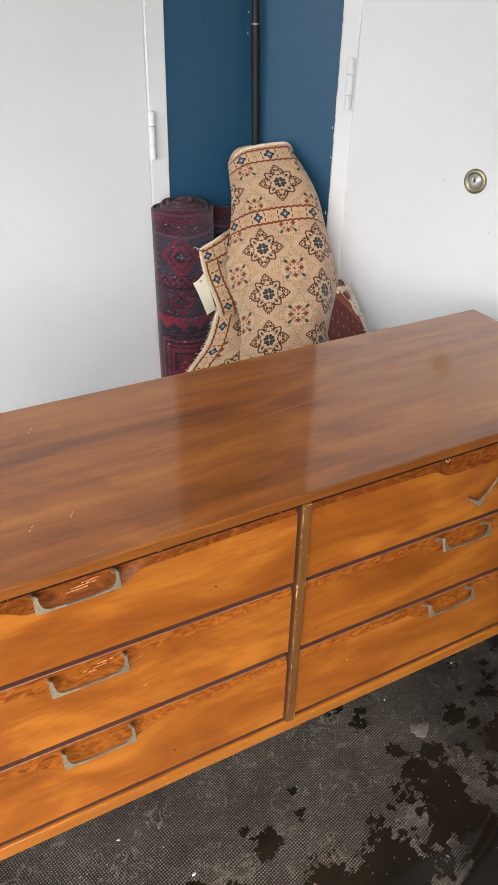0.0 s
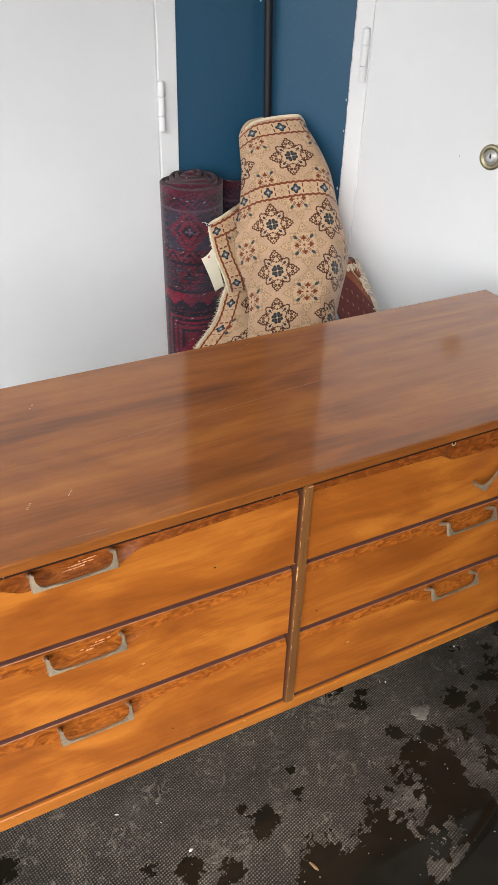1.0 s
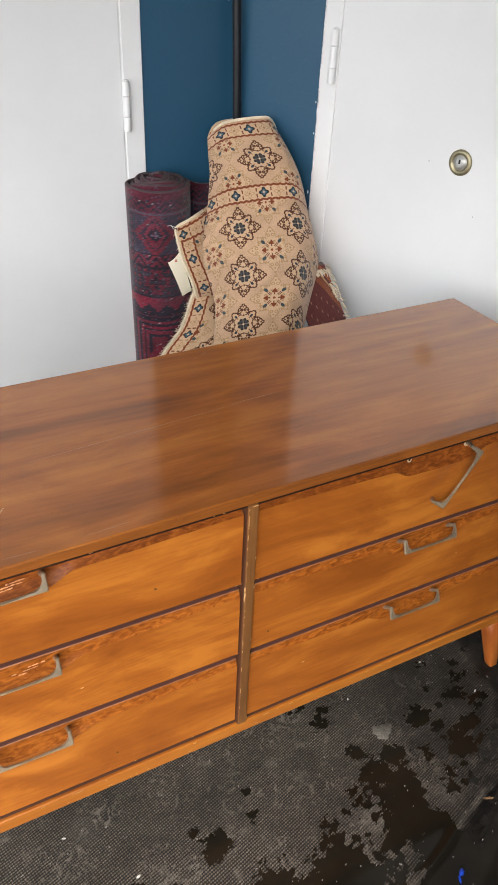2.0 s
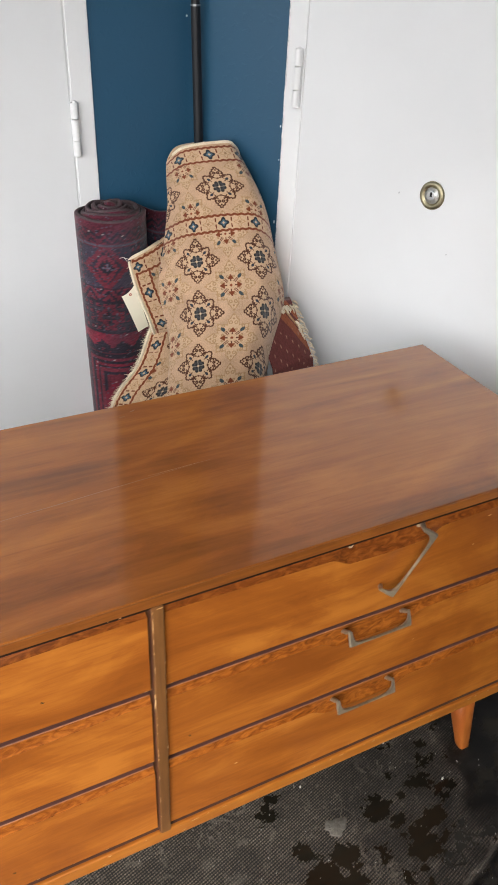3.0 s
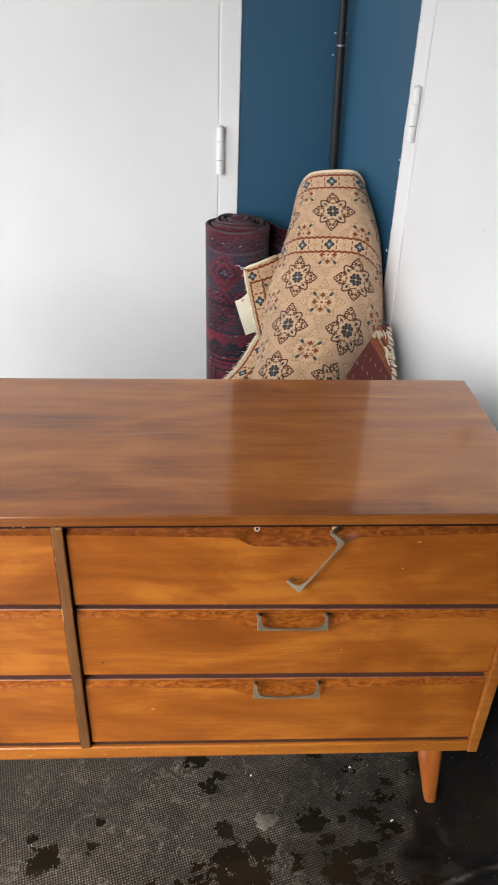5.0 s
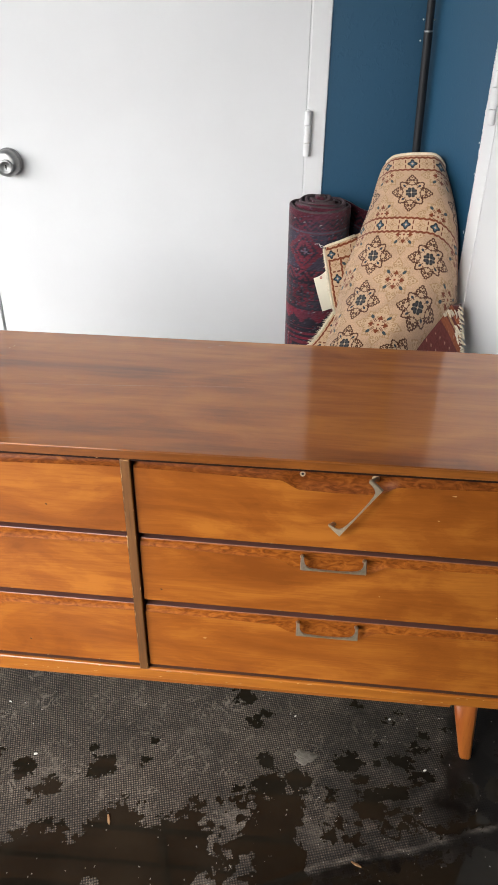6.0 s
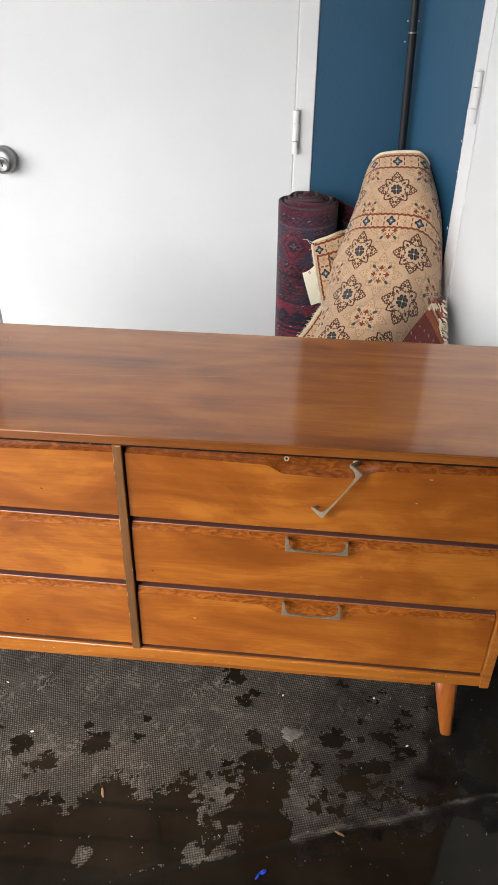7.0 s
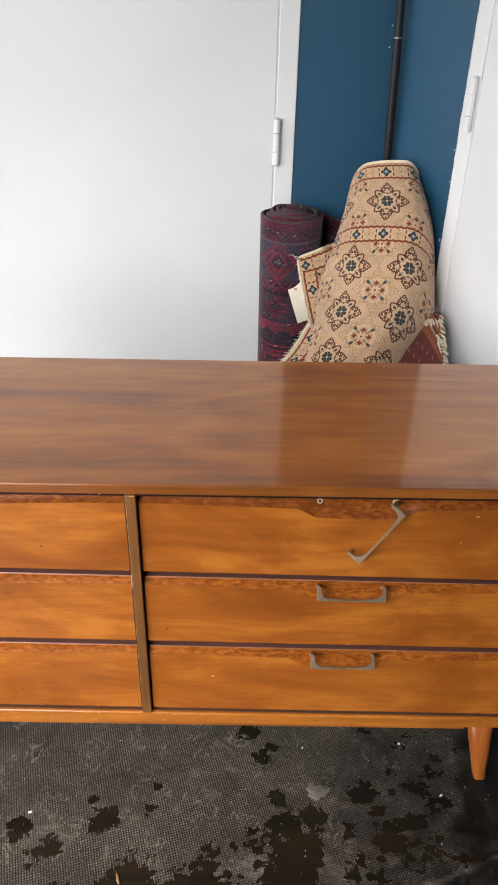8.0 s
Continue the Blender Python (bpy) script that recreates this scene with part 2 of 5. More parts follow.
    relief = n.math("MULTIPLY", n.math("ADD", dots, n.math("MULTIPLY", fine, 0.5)), n.math("SUBTRACT", 1.0, n.math("MAXIMUM", mask, n.math("MULTIPLY", worn, 0.8))))
    return n.done(col, rough, n.bump(relief, 0.55, 0.0016), spec=n.math("SUBTRACT", 0.30, n.math("MAXIMUM", n.math("MULTIPLY", mask, 0.10), n.math("MULTIPLY", worn, 0.14))))


m_floor = floor_material()


# ---- building tools ----
def mesh_from(bm, name):
    me = bpy.data.meshes.new(name)
    bm.normal_update()
    bm.to_mesh(me)
    bm.free()
    return me


def settle(ob, parent):
    """Put an object's origin in the middle of its mesh, under its parent."""
    me = ob.data
    co = np.empty(len(me.vertices) * 3)
    me.vertices.foreach_get("co", co)
    co = co.reshape(-1, 3)
    mid = (co.min(0) + co.max(0)) / 2
    me.vertices.foreach_set("co", (co - mid).ravel())
    me.update()
    base = Vector(mid)
    ob["world_mid"] = [float(c) for c in mid]
    if parent:
        ob.parent = parent
        p = Vector(parent["world_mid"]) if "world_mid" in parent else Vector()
        ob.location = base - p
    else:
        ob.location = base
    return ob


def sag(bm):
    """The old case has settled: its lower rails drop a little towards the side wall."""
    for v in bm.verts:
        z = v.co.z
        k = -0.018 * min(1.0, z / 0.2) if z < 0.55 else -0.018 * max(0.0, (0.71 - z) / 0.16)
        v.co.z += k * (v.co.x - 0.5)
    return bm


def part(name, bm, material, parent=None, label="", smooth=False):
    if isinstance(bm, bmesh.types.BMesh) and parent and (parent.name == "dresser" or (parent.parent and parent.parent.name == "dresser")):
        sag(bm)
    ob = new(name, mesh_from(bm, name) if isinstance(bm, bmesh.types.BMesh) else bm)
    for m in material if isinstance(material, (list, tuple)) else (material,):
        ob.data.materials.append(m)
    if smooth:
        ob.data.polygons.foreach_set("use_smooth", [True] * len(ob.data.polygons))
    settle(ob, parent)
    return tagged(ob, label) if label else ob


def thing(name, at, label, category, group="", kind=""):
    ob = new(name)
    ob.empty_display_size = 0.1
    ob.location = at
    ob["world_mid"] = [float(c) for c in at]
    return tagged(ob, label, category, group, kind)


def box(x0, x1, y0, y1, z0, z1, bevel=0.0, seg=2, bm=None):
    bm2 = bmesh.new()
    bmesh.ops.create_cube(bm2, size=1)
    for v in bm2.verts:
        v.co = ((x0 + x1) / 2 + v.co.x * (x1 - x0), (y0 + y1) / 2 + v.co.y * (y1 - y0), (z0 + z1) / 2 + v.co.z * (z1 - z0))
    if bevel:
        bmesh.ops.bevel(bm2, geom=bm2.edges[:], offset=bevel, segments=seg, profile=0.5, affect="EDGES")
    return join(bm, bm2)


def join(bm, other):
    if bm is None:
        return other
    me = bpy.data.meshes.new("join")
    other.to_mesh(me)
    other.free()
    bm.from_mesh(me)
    bpy.data.meshes.remove(me)
    return bm


def moved(bm, m):
    bmesh.ops.transform(bm, matrix=m, verts=bm.verts[:])
    return bm


def prism(points, z0, z1):
    bm = bmesh.new()
    lo = [bm.verts.new((x, y, z0)) for x, y in points]
    hi = [bm.verts.new((x, y, z1)) for x, y in points]
    k = len(points)
    for i in range(k):
        bm.faces.new((lo[i], lo[(i + 1) % k], hi[(i + 1) % k], hi[i]))
    bm.faces.new(lo[::-1])
    bm.faces.new(hi)
    bmesh.ops.recalc_face_normals(bm, faces=bm.faces[:])
    return bm


def lathe(profile, m, seg=32):
    """Turn (radius, height) pairs round the z axis, then place by m."""
    bm = bmesh.new()
    rings = []
    for r, h in profile:
        if r < 1e-6:
            rings.append([bm.verts.new((0, 0, h))])
        else:
            rings.append([bm.verts.new((r * math.cos(2 * math.pi * i / seg), r * math.sin(2 * math.pi * i / seg), h)) for i in range(seg)])
    for a, b in zip(rings, rings[1:]):
        for i in range(seg):
            j = (i + 1) % seg
            if len(a) == 1 and len(b) > 1:
                bm.faces.new((a[0], b[i], b[j]))
            elif len(b) == 1 and len(a) > 1:
                bm.faces.new((a[i], a[j], b[0]))
            elif len(a) > 1:
                bm.faces.new((a[i], a[j], b[j], b[i]))
    bmesh.ops.recalc_face_normals(bm, faces=bm.faces[:])
    return moved(bm, m)


def tube(points, radii, seg=10, bm=None):
    """A round rod along points."""
    b2 = bmesh.new()
    pts = [Vector(p) for p in points]
    if not hasattr(radii, "__len__"):
        radii = [radii] * len(pts)
    rings = []
    for i, p in enumerate(pts):
        d = (pts[min(i + 1, len(pts) - 1)] - pts[max(i - 1, 0)]).normalized()
        q = d.to_track_quat("Z", "Y")
        rings.append([b2.verts.new(p + q @ Vector((radii[i] * math.cos(2 * math.pi * k / seg), radii[i] * math.sin(2 * math.pi * k / seg), 0))) for k in range(seg)])
    for a, b in zip(rings, rings[1:]):
        for k in range(seg):
            j = (k + 1) % seg
            b2.faces.new((a[k], a[j], b[j], b[k]))
    b2.faces.new(rings[0][::-1])
    b2.faces.new(rings[-1])
    return join(bm, b2)


def grid_mesh(name, pts, closed_u=False):
    """A mesh from an array of places (rows, columns, 3)."""
    rows, cols = pts.shape[:2]
    i, j = np.meshgrid(np.arange(rows - 1), np.arange(cols if closed_u else cols - 1), indexing="ij")
    j2 = (j + 1) % cols
    quads = np.stack((i * cols + j, i * cols + j2, (i + 1) * cols + j2, (i + 1) * cols + j), -1).reshape(-1, 4)
    me = bpy.data.meshes.new(name)
    me.from_pydata(pts.reshape(-1, 3).tolist(), [], quads.tolist())
    me.update()
    return me


def colour(me, rgb, name="pattern"):
    a = me.attributes.new(name, "FLOAT_COLOR", "POINT")
    flat = np.ones((len(me.vertices), 4), dtype=np.float32)
    flat[:, :3] = rgb.reshape(-1, 3)
    a.data.foreach_set("color", flat.ravel())


# ---- floor and walls ----
BACK = 1.957                                   # face of the wall behind the dresser
CORNER, EDGE = Vector((1.045, 1.965, 0)), Vector((1.166, 1.747, 0))
ALONG = Vector((0.339, -0.941, 0))             # direction of the side wall
OUT = Vector((-0.941, -0.339, 0))              # its normal, into the place
HIGH = 2.95


def side(s, d=0.0, z=0.0):
    """A place on the side wall: s metres from the corner strip's edge, d metres proud of it."""
    return EDGE + ALONG * s + OUT * d + Vector((0, 0, z))


def side_pose(s, d, z):
    """Local x along the side wall into the place, y into the wall, z up."""
    m = Matrix((ALONG, -OUT, Vector((0, 0, 1)))).transposed().to_4x4()
    m.translation = side(s, d, z)
    return m


def floor():
    xs = np.concatenate(([-40, -12, -4, -2, -1, -0.6], np.arange(-0.35, 1.75, 0.006), [1.9, 2.4, 4, 12, 40]))
    ys = np.concatenate(([-40, -12, -4, -2, -1, -0.3, 0.1], np.arange(0.25, 1.30, 0.006), np.arange(1.31, 2.1, 0.03), [2.4, 4, 12, 40]))
    X, Y = np.meshgrid(xs, ys)
    # far shore of the large puddle, seen from the door side
    bx = np.array([-0.4, 0.05, 0.20, 0.27, 0.32, 0.36, 0.40, 0.43, 0.468, 0.50, 0.53, 0.585, 0.614, 0.64, 0.68, 0.71, 0.74, 0.81, 0.84, 0.92, 1.03, 1.23, 1.7])
    by = np.array([0.36, 0.42, 0.50, 0.534, 0.575, 0.578, 0.552, 0.60, 0.637, 0.625, 0.600, 0.618, 0.655, 0.61, 0.575, 0.64, 0.69, 0.70, 0.500, 0.540, 0.575, 0.630, 0.75])
    wet = 0.5 + (np.interp(X, bx, by) - Y) * 9.0
    wet = np.clip(wet, 0, 0.95)
    blobs = [(0.687, 0.898, 0.026), (0.712, 0.833, 0.021), (0.735, 0.855, 0.010), (0.388, 0.736, 0.010), (0.417, 0.700, 0.026), (0.508, 0.765, 0.009), (0.502, 0.719, 0.009),
             (0.266, 0.682, 0.022), (0.305, 0.640, 0.016), (0.330, 0.650, 0.020), (0.300, 0.615, 0.010), (0.341, 0.650, 0.010), (0.199, 0.715, 0.012),
             (-0.023, 0.825, 0.022), (0.910, 0.755, 0.028), (0.935, 0.724, 0.014), (0.955, 0.668, 0.034), (1.001, 0.697, 0.022), (0.993, 0.659, 0.016), (0.875, 0.682, 0.014),
             (0.858, 0.696, 0.010), (1.044, 0.802, 0.012), (1.062, 0.800, 0.008), (1.071, 0.832, 0.009), (1.029, 0.766, 0.014), (1.005, 0.775, 0.010), (0.970, 0.757, 0.008), (0.992, 0.728, 0.007),
             (1.038, 0.735, 0.012), (1.066, 0.742, 0.014), (1.026, 0.887, 0.010), (0.999, 0.864, 0.006), (1.102, 0.787, 0.008), (1.116, 0.708, 0.012), (1.150, 0.720, 0.016),
             (0.92, 0.636, 0.012), (0.89, 0.632, 0.010), (1.033, 0.665, 0.014), (1.005, 0.668, 0.010), (0.876, 0.604, 0.018), (0.915, 0.598, 0.022), (0.986, 0.626, 0.016), (1.019, 0.634, 0.014),
             (1.075, 0.628, 0.020), (1.11, 0.640, 0.022), (1.15, 0.650, 0.022), (1.22, 0.72, 0.040), (1.27, 0.76, 0.05), (1.24, 0.80, 0.025), (0.755, 0.690, 0.035), (0.815, 0.708, 0.028), (0.805, 0.640, 0.024),
             (0.745, 0.745, 0.016), (0.69, 0.683, 0.012), (0.70, 0.655, 0.012), (0.668, 0.637, 0.014), (0.79, 0.60, 0.03), (0.74, 0.60, 0.03), (0.97, 0.80, 0.006), (0.93, 0.90, 0.007), (1.12, 0.86, 0.007), (1.06, 0.93, 0.012)]
    for cx, cy, r in blobs:
        d = np.hypot((X - cx), (Y - cy) * 1.1)
        wet = np.maximum(wet, np.clip(0.5 + (r - d) * 17, 0, 0.92))
    for cx, cy, r in ((0.45, 0.471, 0.016), (0.655, 0.492, 0.019), (0.70, 0.505, 0.012), (0.845, 0.628, 0.020), (0.83, 0.60, 0.018), (0.68, 0.600, 0.018), (0.665, 0.575, 0.012), (0.86, 0.585, 0.012), (1.21, 0.60, 0.018), (1.22, 0.675, 0.014), (0.72, 0.53, 0.014)):
        d = np.hypot(X - cx, Y - cy)
        wet = np.minimum(wet, np.clip(0.5 + (d - r) * 26, 0.18, 1))
    # water scraped about in streaks
    patch = np.maximum(np.exp(-((X - 0.69) / 0.075) ** 2 - ((Y - 0.59) / 0.075) ** 2), 0.55 * np.exp(-((X - 1.00) / 0.13) ** 2 - ((Y - 0.625) / 0.05) ** 2))
    wet = np.clip(wet + 0.75 * patch * np.sin(X * 120 - Y * 60 + 3 * np.sin(Y * 70)) * np.sin(Y * 150 + X * 40 + 2 * np.sin(X * 85)) - 0.12 * patch, 0, 0.95)
    wet *= np.clip((Y + 0.45) / 0.2, 0, 1) * np.clip((X + 0.9) / 0.3, 0, 1) * np.clip((1.9 - X) / 0.2, 0, 1)
    # the sheet's turned edge: a low ridge running to the side wall
    ridge_y = 0.447 + (X - 0.55) * 0.31 + 0.004 * np.sin(X * 23)
    off = Y - ridge_y
    on = np.clip((X - 0.52) / 0.06, 0, 1) * (X < 1.75)
    lift = on * (0.004 * np.exp(-(off / 0.005) ** 2) * (0.7 + 0.3 * np.sin(X * 47 + 1)))
    scuffed = on * np.exp(-((off - 0.001 - 0.0015 * np.sin(X * 90)) / 0.0036) ** 2) * np.clip(0.34 + 0.40 * np.sin(X * 61) * np.sin(X * 17 + 1), 0.05, 1)
    for cx, cy, r, a in ((0.70, 0.615, 0.035, 0.5), (0.86, 0.60, 0.035, 0.4), (0.66, 0.492, 0.03, 0.4), (0.78, 0.62, 0.03, 0.35), (0.62, 0.75, 0.015, 0.35), (0.58, 0.80, 0.012, 0.4), (0.32, 0.66, 0.04, 0.25), (0.21, 0.83, 0.03, 0.25)):
        d = np.hypot((X - cx) * 1.0, (Y - cy) * 1.3) / r
        streak = 0.5 + 0.5 * np.sin(np.arctan2(Y - cy, X - cx) * 7 + d * 5 + cx * 40)
        scuffed = np.maximum(scuffed, a * np.exp(-d ** 3) * (0.35 + 0.65 * streak))
    wet = np.where(on > 0.2, wet - 0.30 * np.exp(-(off / 0.006) ** 2), wet)
    Z = lift + 0.0
    # the ribbed mat gives way to bare dark slab near the side wall
    bare = np.clip(0.5 + (X - 1.115 + 0.25 * (0.8 - Y)) * 4.0, 0, 1)
    bare = np.maximum(bare, np.clip(0.5 + (ridge_y - 0.004 - Y) * 20, 0, 1) * on)
    damp = np.clip((X - 0.78) / 0.16, 0, 1) * np.clip((0.80 - Y) / 0.10, 0, 1)
    damp = np.maximum(damp, 0.8 * np.clip((X - 0.60) / 0.1, 0, 1) * np.clip((0.62 - Y) / 0.10, 0, 1))
    damp *= np.clip((Y + 0.5) / 0.3, 0, 1) * np.clip((1.9 - X) / 0.2, 0, 1)
    damp = np.maximum(damp, 0.7 * np.clip((X - 0.72) / 0.25, 0, 1) * np.clip((1.1 - Y) / 0.1, 0, 1))
    me = grid_mesh("floor", np.stack((X, Y, Z), -1))
    for key, arr in (("wet", wet), ("scuffed", np.clip(scuffed, 0, 1)), ("bare", bare), ("damp", damp)):
        a = me.attributes.new(key, "FLOAT", "POINT")
        a.data.foreach_set("value", arr.astype(np.float32).ravel())
    me.polygons.foreach_set("use_smooth", [True] * len(me.polygons))
    me.materials.append(m_floor)
    return tagged(new("floor", me), "dark ribbed rubber floor with dusty scuffs and wet puddles", "floor", kind="structure")


floor()

DOOR_H = 2.03
# ceiling out of view, added so skylight enters only from the open sides
tagged(part("ceiling", box(-3.3, 2.4, -1.35, 2.12, HIGH + 0.002, HIGH + 0.12), m_frame), "unseen white ceiling, added to hold back the sky", "ceiling", kind="structure")
# wall out of view, added to darken the right-hand side; dark paint limits bounce
tagged(part("shade_wall", box(0.08, 2.085, -1.05, -0.85, 0, HIGH), m_navy), "unseen blue wall, added to block light from the front right", "wall", kind="structure")
# wall behind the dresser, open where the door stands
L0, L1 = -0.197, 0.744                          # door edges
wall_north = thing("wall_north", (0, BACK, 0), "deep blue painted wall strip beside a white door", "wall", kind="structure")
part("wall_panel", prism([(0.793, BACK + 0.003), (1.045, 1.965), (1.20, 2.12), (0.793, 2.12)], 0, HIGH), m_navy, wall_north)
part("wall_panel", box(-4.0, L0 - 0.053, BACK + 0.003, 2.12, 0, HIGH), m_navy, wall_north)
part("wall_panel", box(L0 - 0.053, 0.793, BACK + 0.003, 2.12, DOOR_H + 0.055, HIGH), m_navy, wall_north)

# side wall, at an open angle to the first
wall_east = thing("wall_east", CORNER, "deep blue painted wall strip beside a white door", "wall", kind="structure")
back = -OUT * 0.16
c, e = CORNER, EDGE
part("wall_panel", prism([(c.x, c.y), (e.x, e.y), (e.x + back.x, e.y + back.y), (1.24, 2.08)], 0, HIGH), m_navy, wall_east)
D0, D1 = 0.054, 0.969
far0, far1 = side(D1 + 0.053), side(2.98)
part("wall_panel", prism([(far0.x, far0.y), (far1.x, far1.y), (far1.x + back.x, far1.y + back.y), (far0.x + back.x, far0.y + back.y)], 0, HIGH), m_navy, wall_east)
a0, a1 = side(0.0), side(D1 + 0.053)
part("wall_panel", prism([(a0.x, a0.y), (a1.x, a1.y), (a1.x + back.x, a1.y + back.y), (a0.x + back.x, a0.y + back.y)], DOOR_H + 0.055, HIGH), m_navy, wall_east)


def hinge(parent, m, length=0.114):
    """A painted-over butt hinge: leaves flush under the paint, a knuckle in three lengths."""
    h = part("hinge", moved(box(-0.004, 0.004, -0.0105, 0.001, -length / 2, length / 2, 0.0006), m), m_frame, parent, "butt hinge painted over in white")
    z = -length / 2
    for k, frac in enumerate((0.30, 0.40, 0.30)):
        z1 = z + length * frac
        part("knuckle", moved(lathe([(0, z + 0.0005), (0.0080, z + 0.0005), (0.0088, z + 0.0013), (0.0088, z1 - 0.0013), (0.0080, z1 - 0.0005), (0, z1 - 0.0005)], Matrix.Translation((0, -0.0105, 0)), 20), m), m_frame, h)
        z = z1
    part("pin_head", moved(lathe([(0, length / 2), (0.0055, length / 2), (0.0052, length / 2 + 0.0024), (0, length / 2 + 0.0034)], Matrix.Translation((0, -0.0105, 0)), 16), m), m_frame, h)
    return h


def door(name, m, width, hinge_right, label):
    """Flush door in its frame. Local x runs along the wall from the left edge, y into the wall, z up."""
    d = thing(name, m.translation, label, "door", kind="structure")
    part("door_leaf", moved(box(0.0055 if hinge_right else 0.0008, width - 0.0015, 0.0, 0.044, 0.010, DOOR_H, 0.0022, 2), m), m_white, d)
    f = 0.0495
    part("door_jamb", moved(box(-f - 0.0015, -0.0015, -0.0015, 0.14, 0, DOOR_H + 0.05, 0.002), m), m_frame, d)
    part("door_jamb", moved(box(width + 0.0015, width + f + 0.0015, -0.0015, 0.14, 0, DOOR_H + 0.05, 0.002), m), m_frame, d)
    part("door_head", moved(box(-0.0015, width + 0.0015, -0.0012, 0.14, DOOR_H + 0.003, DOOR_H + 0.0505, 0.002), m), m_frame, d)
    part("door_stop", moved(box(-0.0015, width + 0.0015, 0.050, 0.09, 0.0, DOOR_H + 0.003), m), m_frame, d)
    gap = width if hinge_right else 0.0
    part("paint_fill", moved(box(gap - 0.0014, gap + 0.0014, 0.0022, 0.048, 0.012, DOOR_H), m), m_frame, d)
    for z in (0.24, 0.987 if hinge_right else 1.116, 1.82):
        hinge(d, m @ Matrix.Translation((width + 0.004 if hinge_right else -0.011, 0.0, z)))
    return d


door_1 = door("door_1", Matrix.Translation((L0, BACK, 0)), L1 - L0, True, "white painted flush door, closed, with a steel knob")
door_2 = door("door_2", side_pose(D0, 0.0, 0), D1 - D0, False, "white painted flush door, closed, with a round lock")


part("kick_strip", moved(box(0.004, D1 - D0 - 0.004, -0.0045, -0.0005, 0.012, 0.165, 0.001), side_pose(D0, 0.0, 0)), m_navy, door_2, "blue kick strip along the foot of the door")


def paint_edge(m, seed):
    """The raised, wavering bead where white frame paint meets the blue."""
    g = np.random.default_rng(seed)
    z = np.arange(0.02, 2.0, 0.004)
    wide = 0.0006 + 0.0006 * np.abs(np.convolve(g.normal(0, 1, len(z) + 8), np.ones(9) / 9, "valid")) * 2
    wide[g.random(len(z)) < 0.012] += 0.0011
    bm = tube([m @ Vector((g.normal(0, 0.0003), 0, c)) for c in z], [float(w) for w in wide], 6)
    return bm


part("paint_bead", paint_edge(Matrix.Translation((0.7945, BACK + 0.0025, 0)), 31), m_frame, door_1, "ragged white paint edge")
part("paint_bead", paint_edge(side_pose(0.0024, 0.0010, 0), 32), m_frame, door_2, "ragged white paint edge")


def knob():
    m = Matrix.Translation((-0.092, BACK - 0.0005, 0.890)) @ Matrix.Rotation(radians(90), 4, "X") @ Matrix.Diagonal((1.12, 1.12, 1.1, 1))
    part("rose", lathe([(0, 0), (0.033, 0), (0.0335, 0.003), (0.030, 0.008), (0.020, 0.011), (0.016, 0.013), (0, 0.013)], m), m_steel, door_1, "brushed steel rose", True)
    k = part("knob", lathe([(0, 0.010), (0.027, 0.010), (0.0325, 0.016), (0.0335, 0.022), (0.0320, 0.029), (0.0265, 0.035), (0.0205, 0.0375), (0, 0.0365)], m), m_steel, door_1, "brushed steel door knob", True)
    face = m @ Matrix.Translation((0.004, -0.006, 0.0))
    part("lock_face", lathe([(0.0, 0.036), (0.0175, 0.036), (0.0172, 0.043), (0.0155, 0.0448), (0.0125, 0.0440), (0.0115, 0.0415), (0, 0.0412)], face), m_steel, k, "round steel lock face", True)
    part("keyhole", moved(box(-0.0016, 0.0016, -0.0055, 0.0055, 0.0410, 0.0420), face), m_dark, k)


knob()


def bolt():
    m = side_pose(0.407, 0.0005, 0.949) @ Matrix.Rotation(radians(90), 4, "X")
    ring = part("lock_ring", lathe([(0.0, 0.0), (0.0275, 0.0), (0.0275, 0.002), (0.0255, 0.0045), (0.0205, 0.0058), (0.0185, 0.0045), (0.0165, 0.0015), (0, 0.0012)], m), m_brass, door_2, "dull brass lock ring", True)
    part("lock_cylinder", lathe([(0, 0.001), (0.0162, 0.001), (0.0160, 0.0034), (0.0105, 0.0040), (0.0095, 0.0066), (0.0080, 0.0070), (0, 0.0062)], m), plain("pale_lock_steel", (0.58, 0.58, 0.57), 0.42, 0.7, scale=200), ring, "pale steel lock cylinder", True)
    part("keyway", moved(box(-0.0018, 0.0026, -0.0015, 0.0075, 0.0058, 0.0071), m), m_dark, ring)


bolt()


def pole():
    """A black rod standing in the corner, with a joint and two fixing screws."""
    base, tip = Vector((1.062, 1.915, 0)), Vector((1.0125, 1.947, 2.1))
    p = thing("pole", base, "thin black metal pole standing in the blue corner", "pole")
    at = lambda z: base.lerp(tip, z / 2.1)
    part("rod", tube([at(0), at(1.232)], 0.0108, 20), m_black, p, smooth=False)
    part("rod", tube([at(1.2348), at(2.1)], 0.0098, 20), m_black, p)
    part("collar", tube([at(1.2315), at(1.2352)], 0.0111, 20), plain("dull_joint_metal", (0.30, 0.31, 0.32), 0.5, 1.0), p, "thin grey joint ring")
    for side_x, z in ((-0.0135, 1.258), (0.0135, 1.258), (-0.0165, 1.212)):
        q = at(z) + Vector((side_x, 0.012, 0))
        part("screw", lathe([(0, 0), (0.0022, 0), (0.0019, 0.0018), (0, 0.0024)], Matrix.Translation(q) @ Matrix.Rotation(radians(90), 4, "X"), 12), m_grit, p, "pale screw head")


pole()


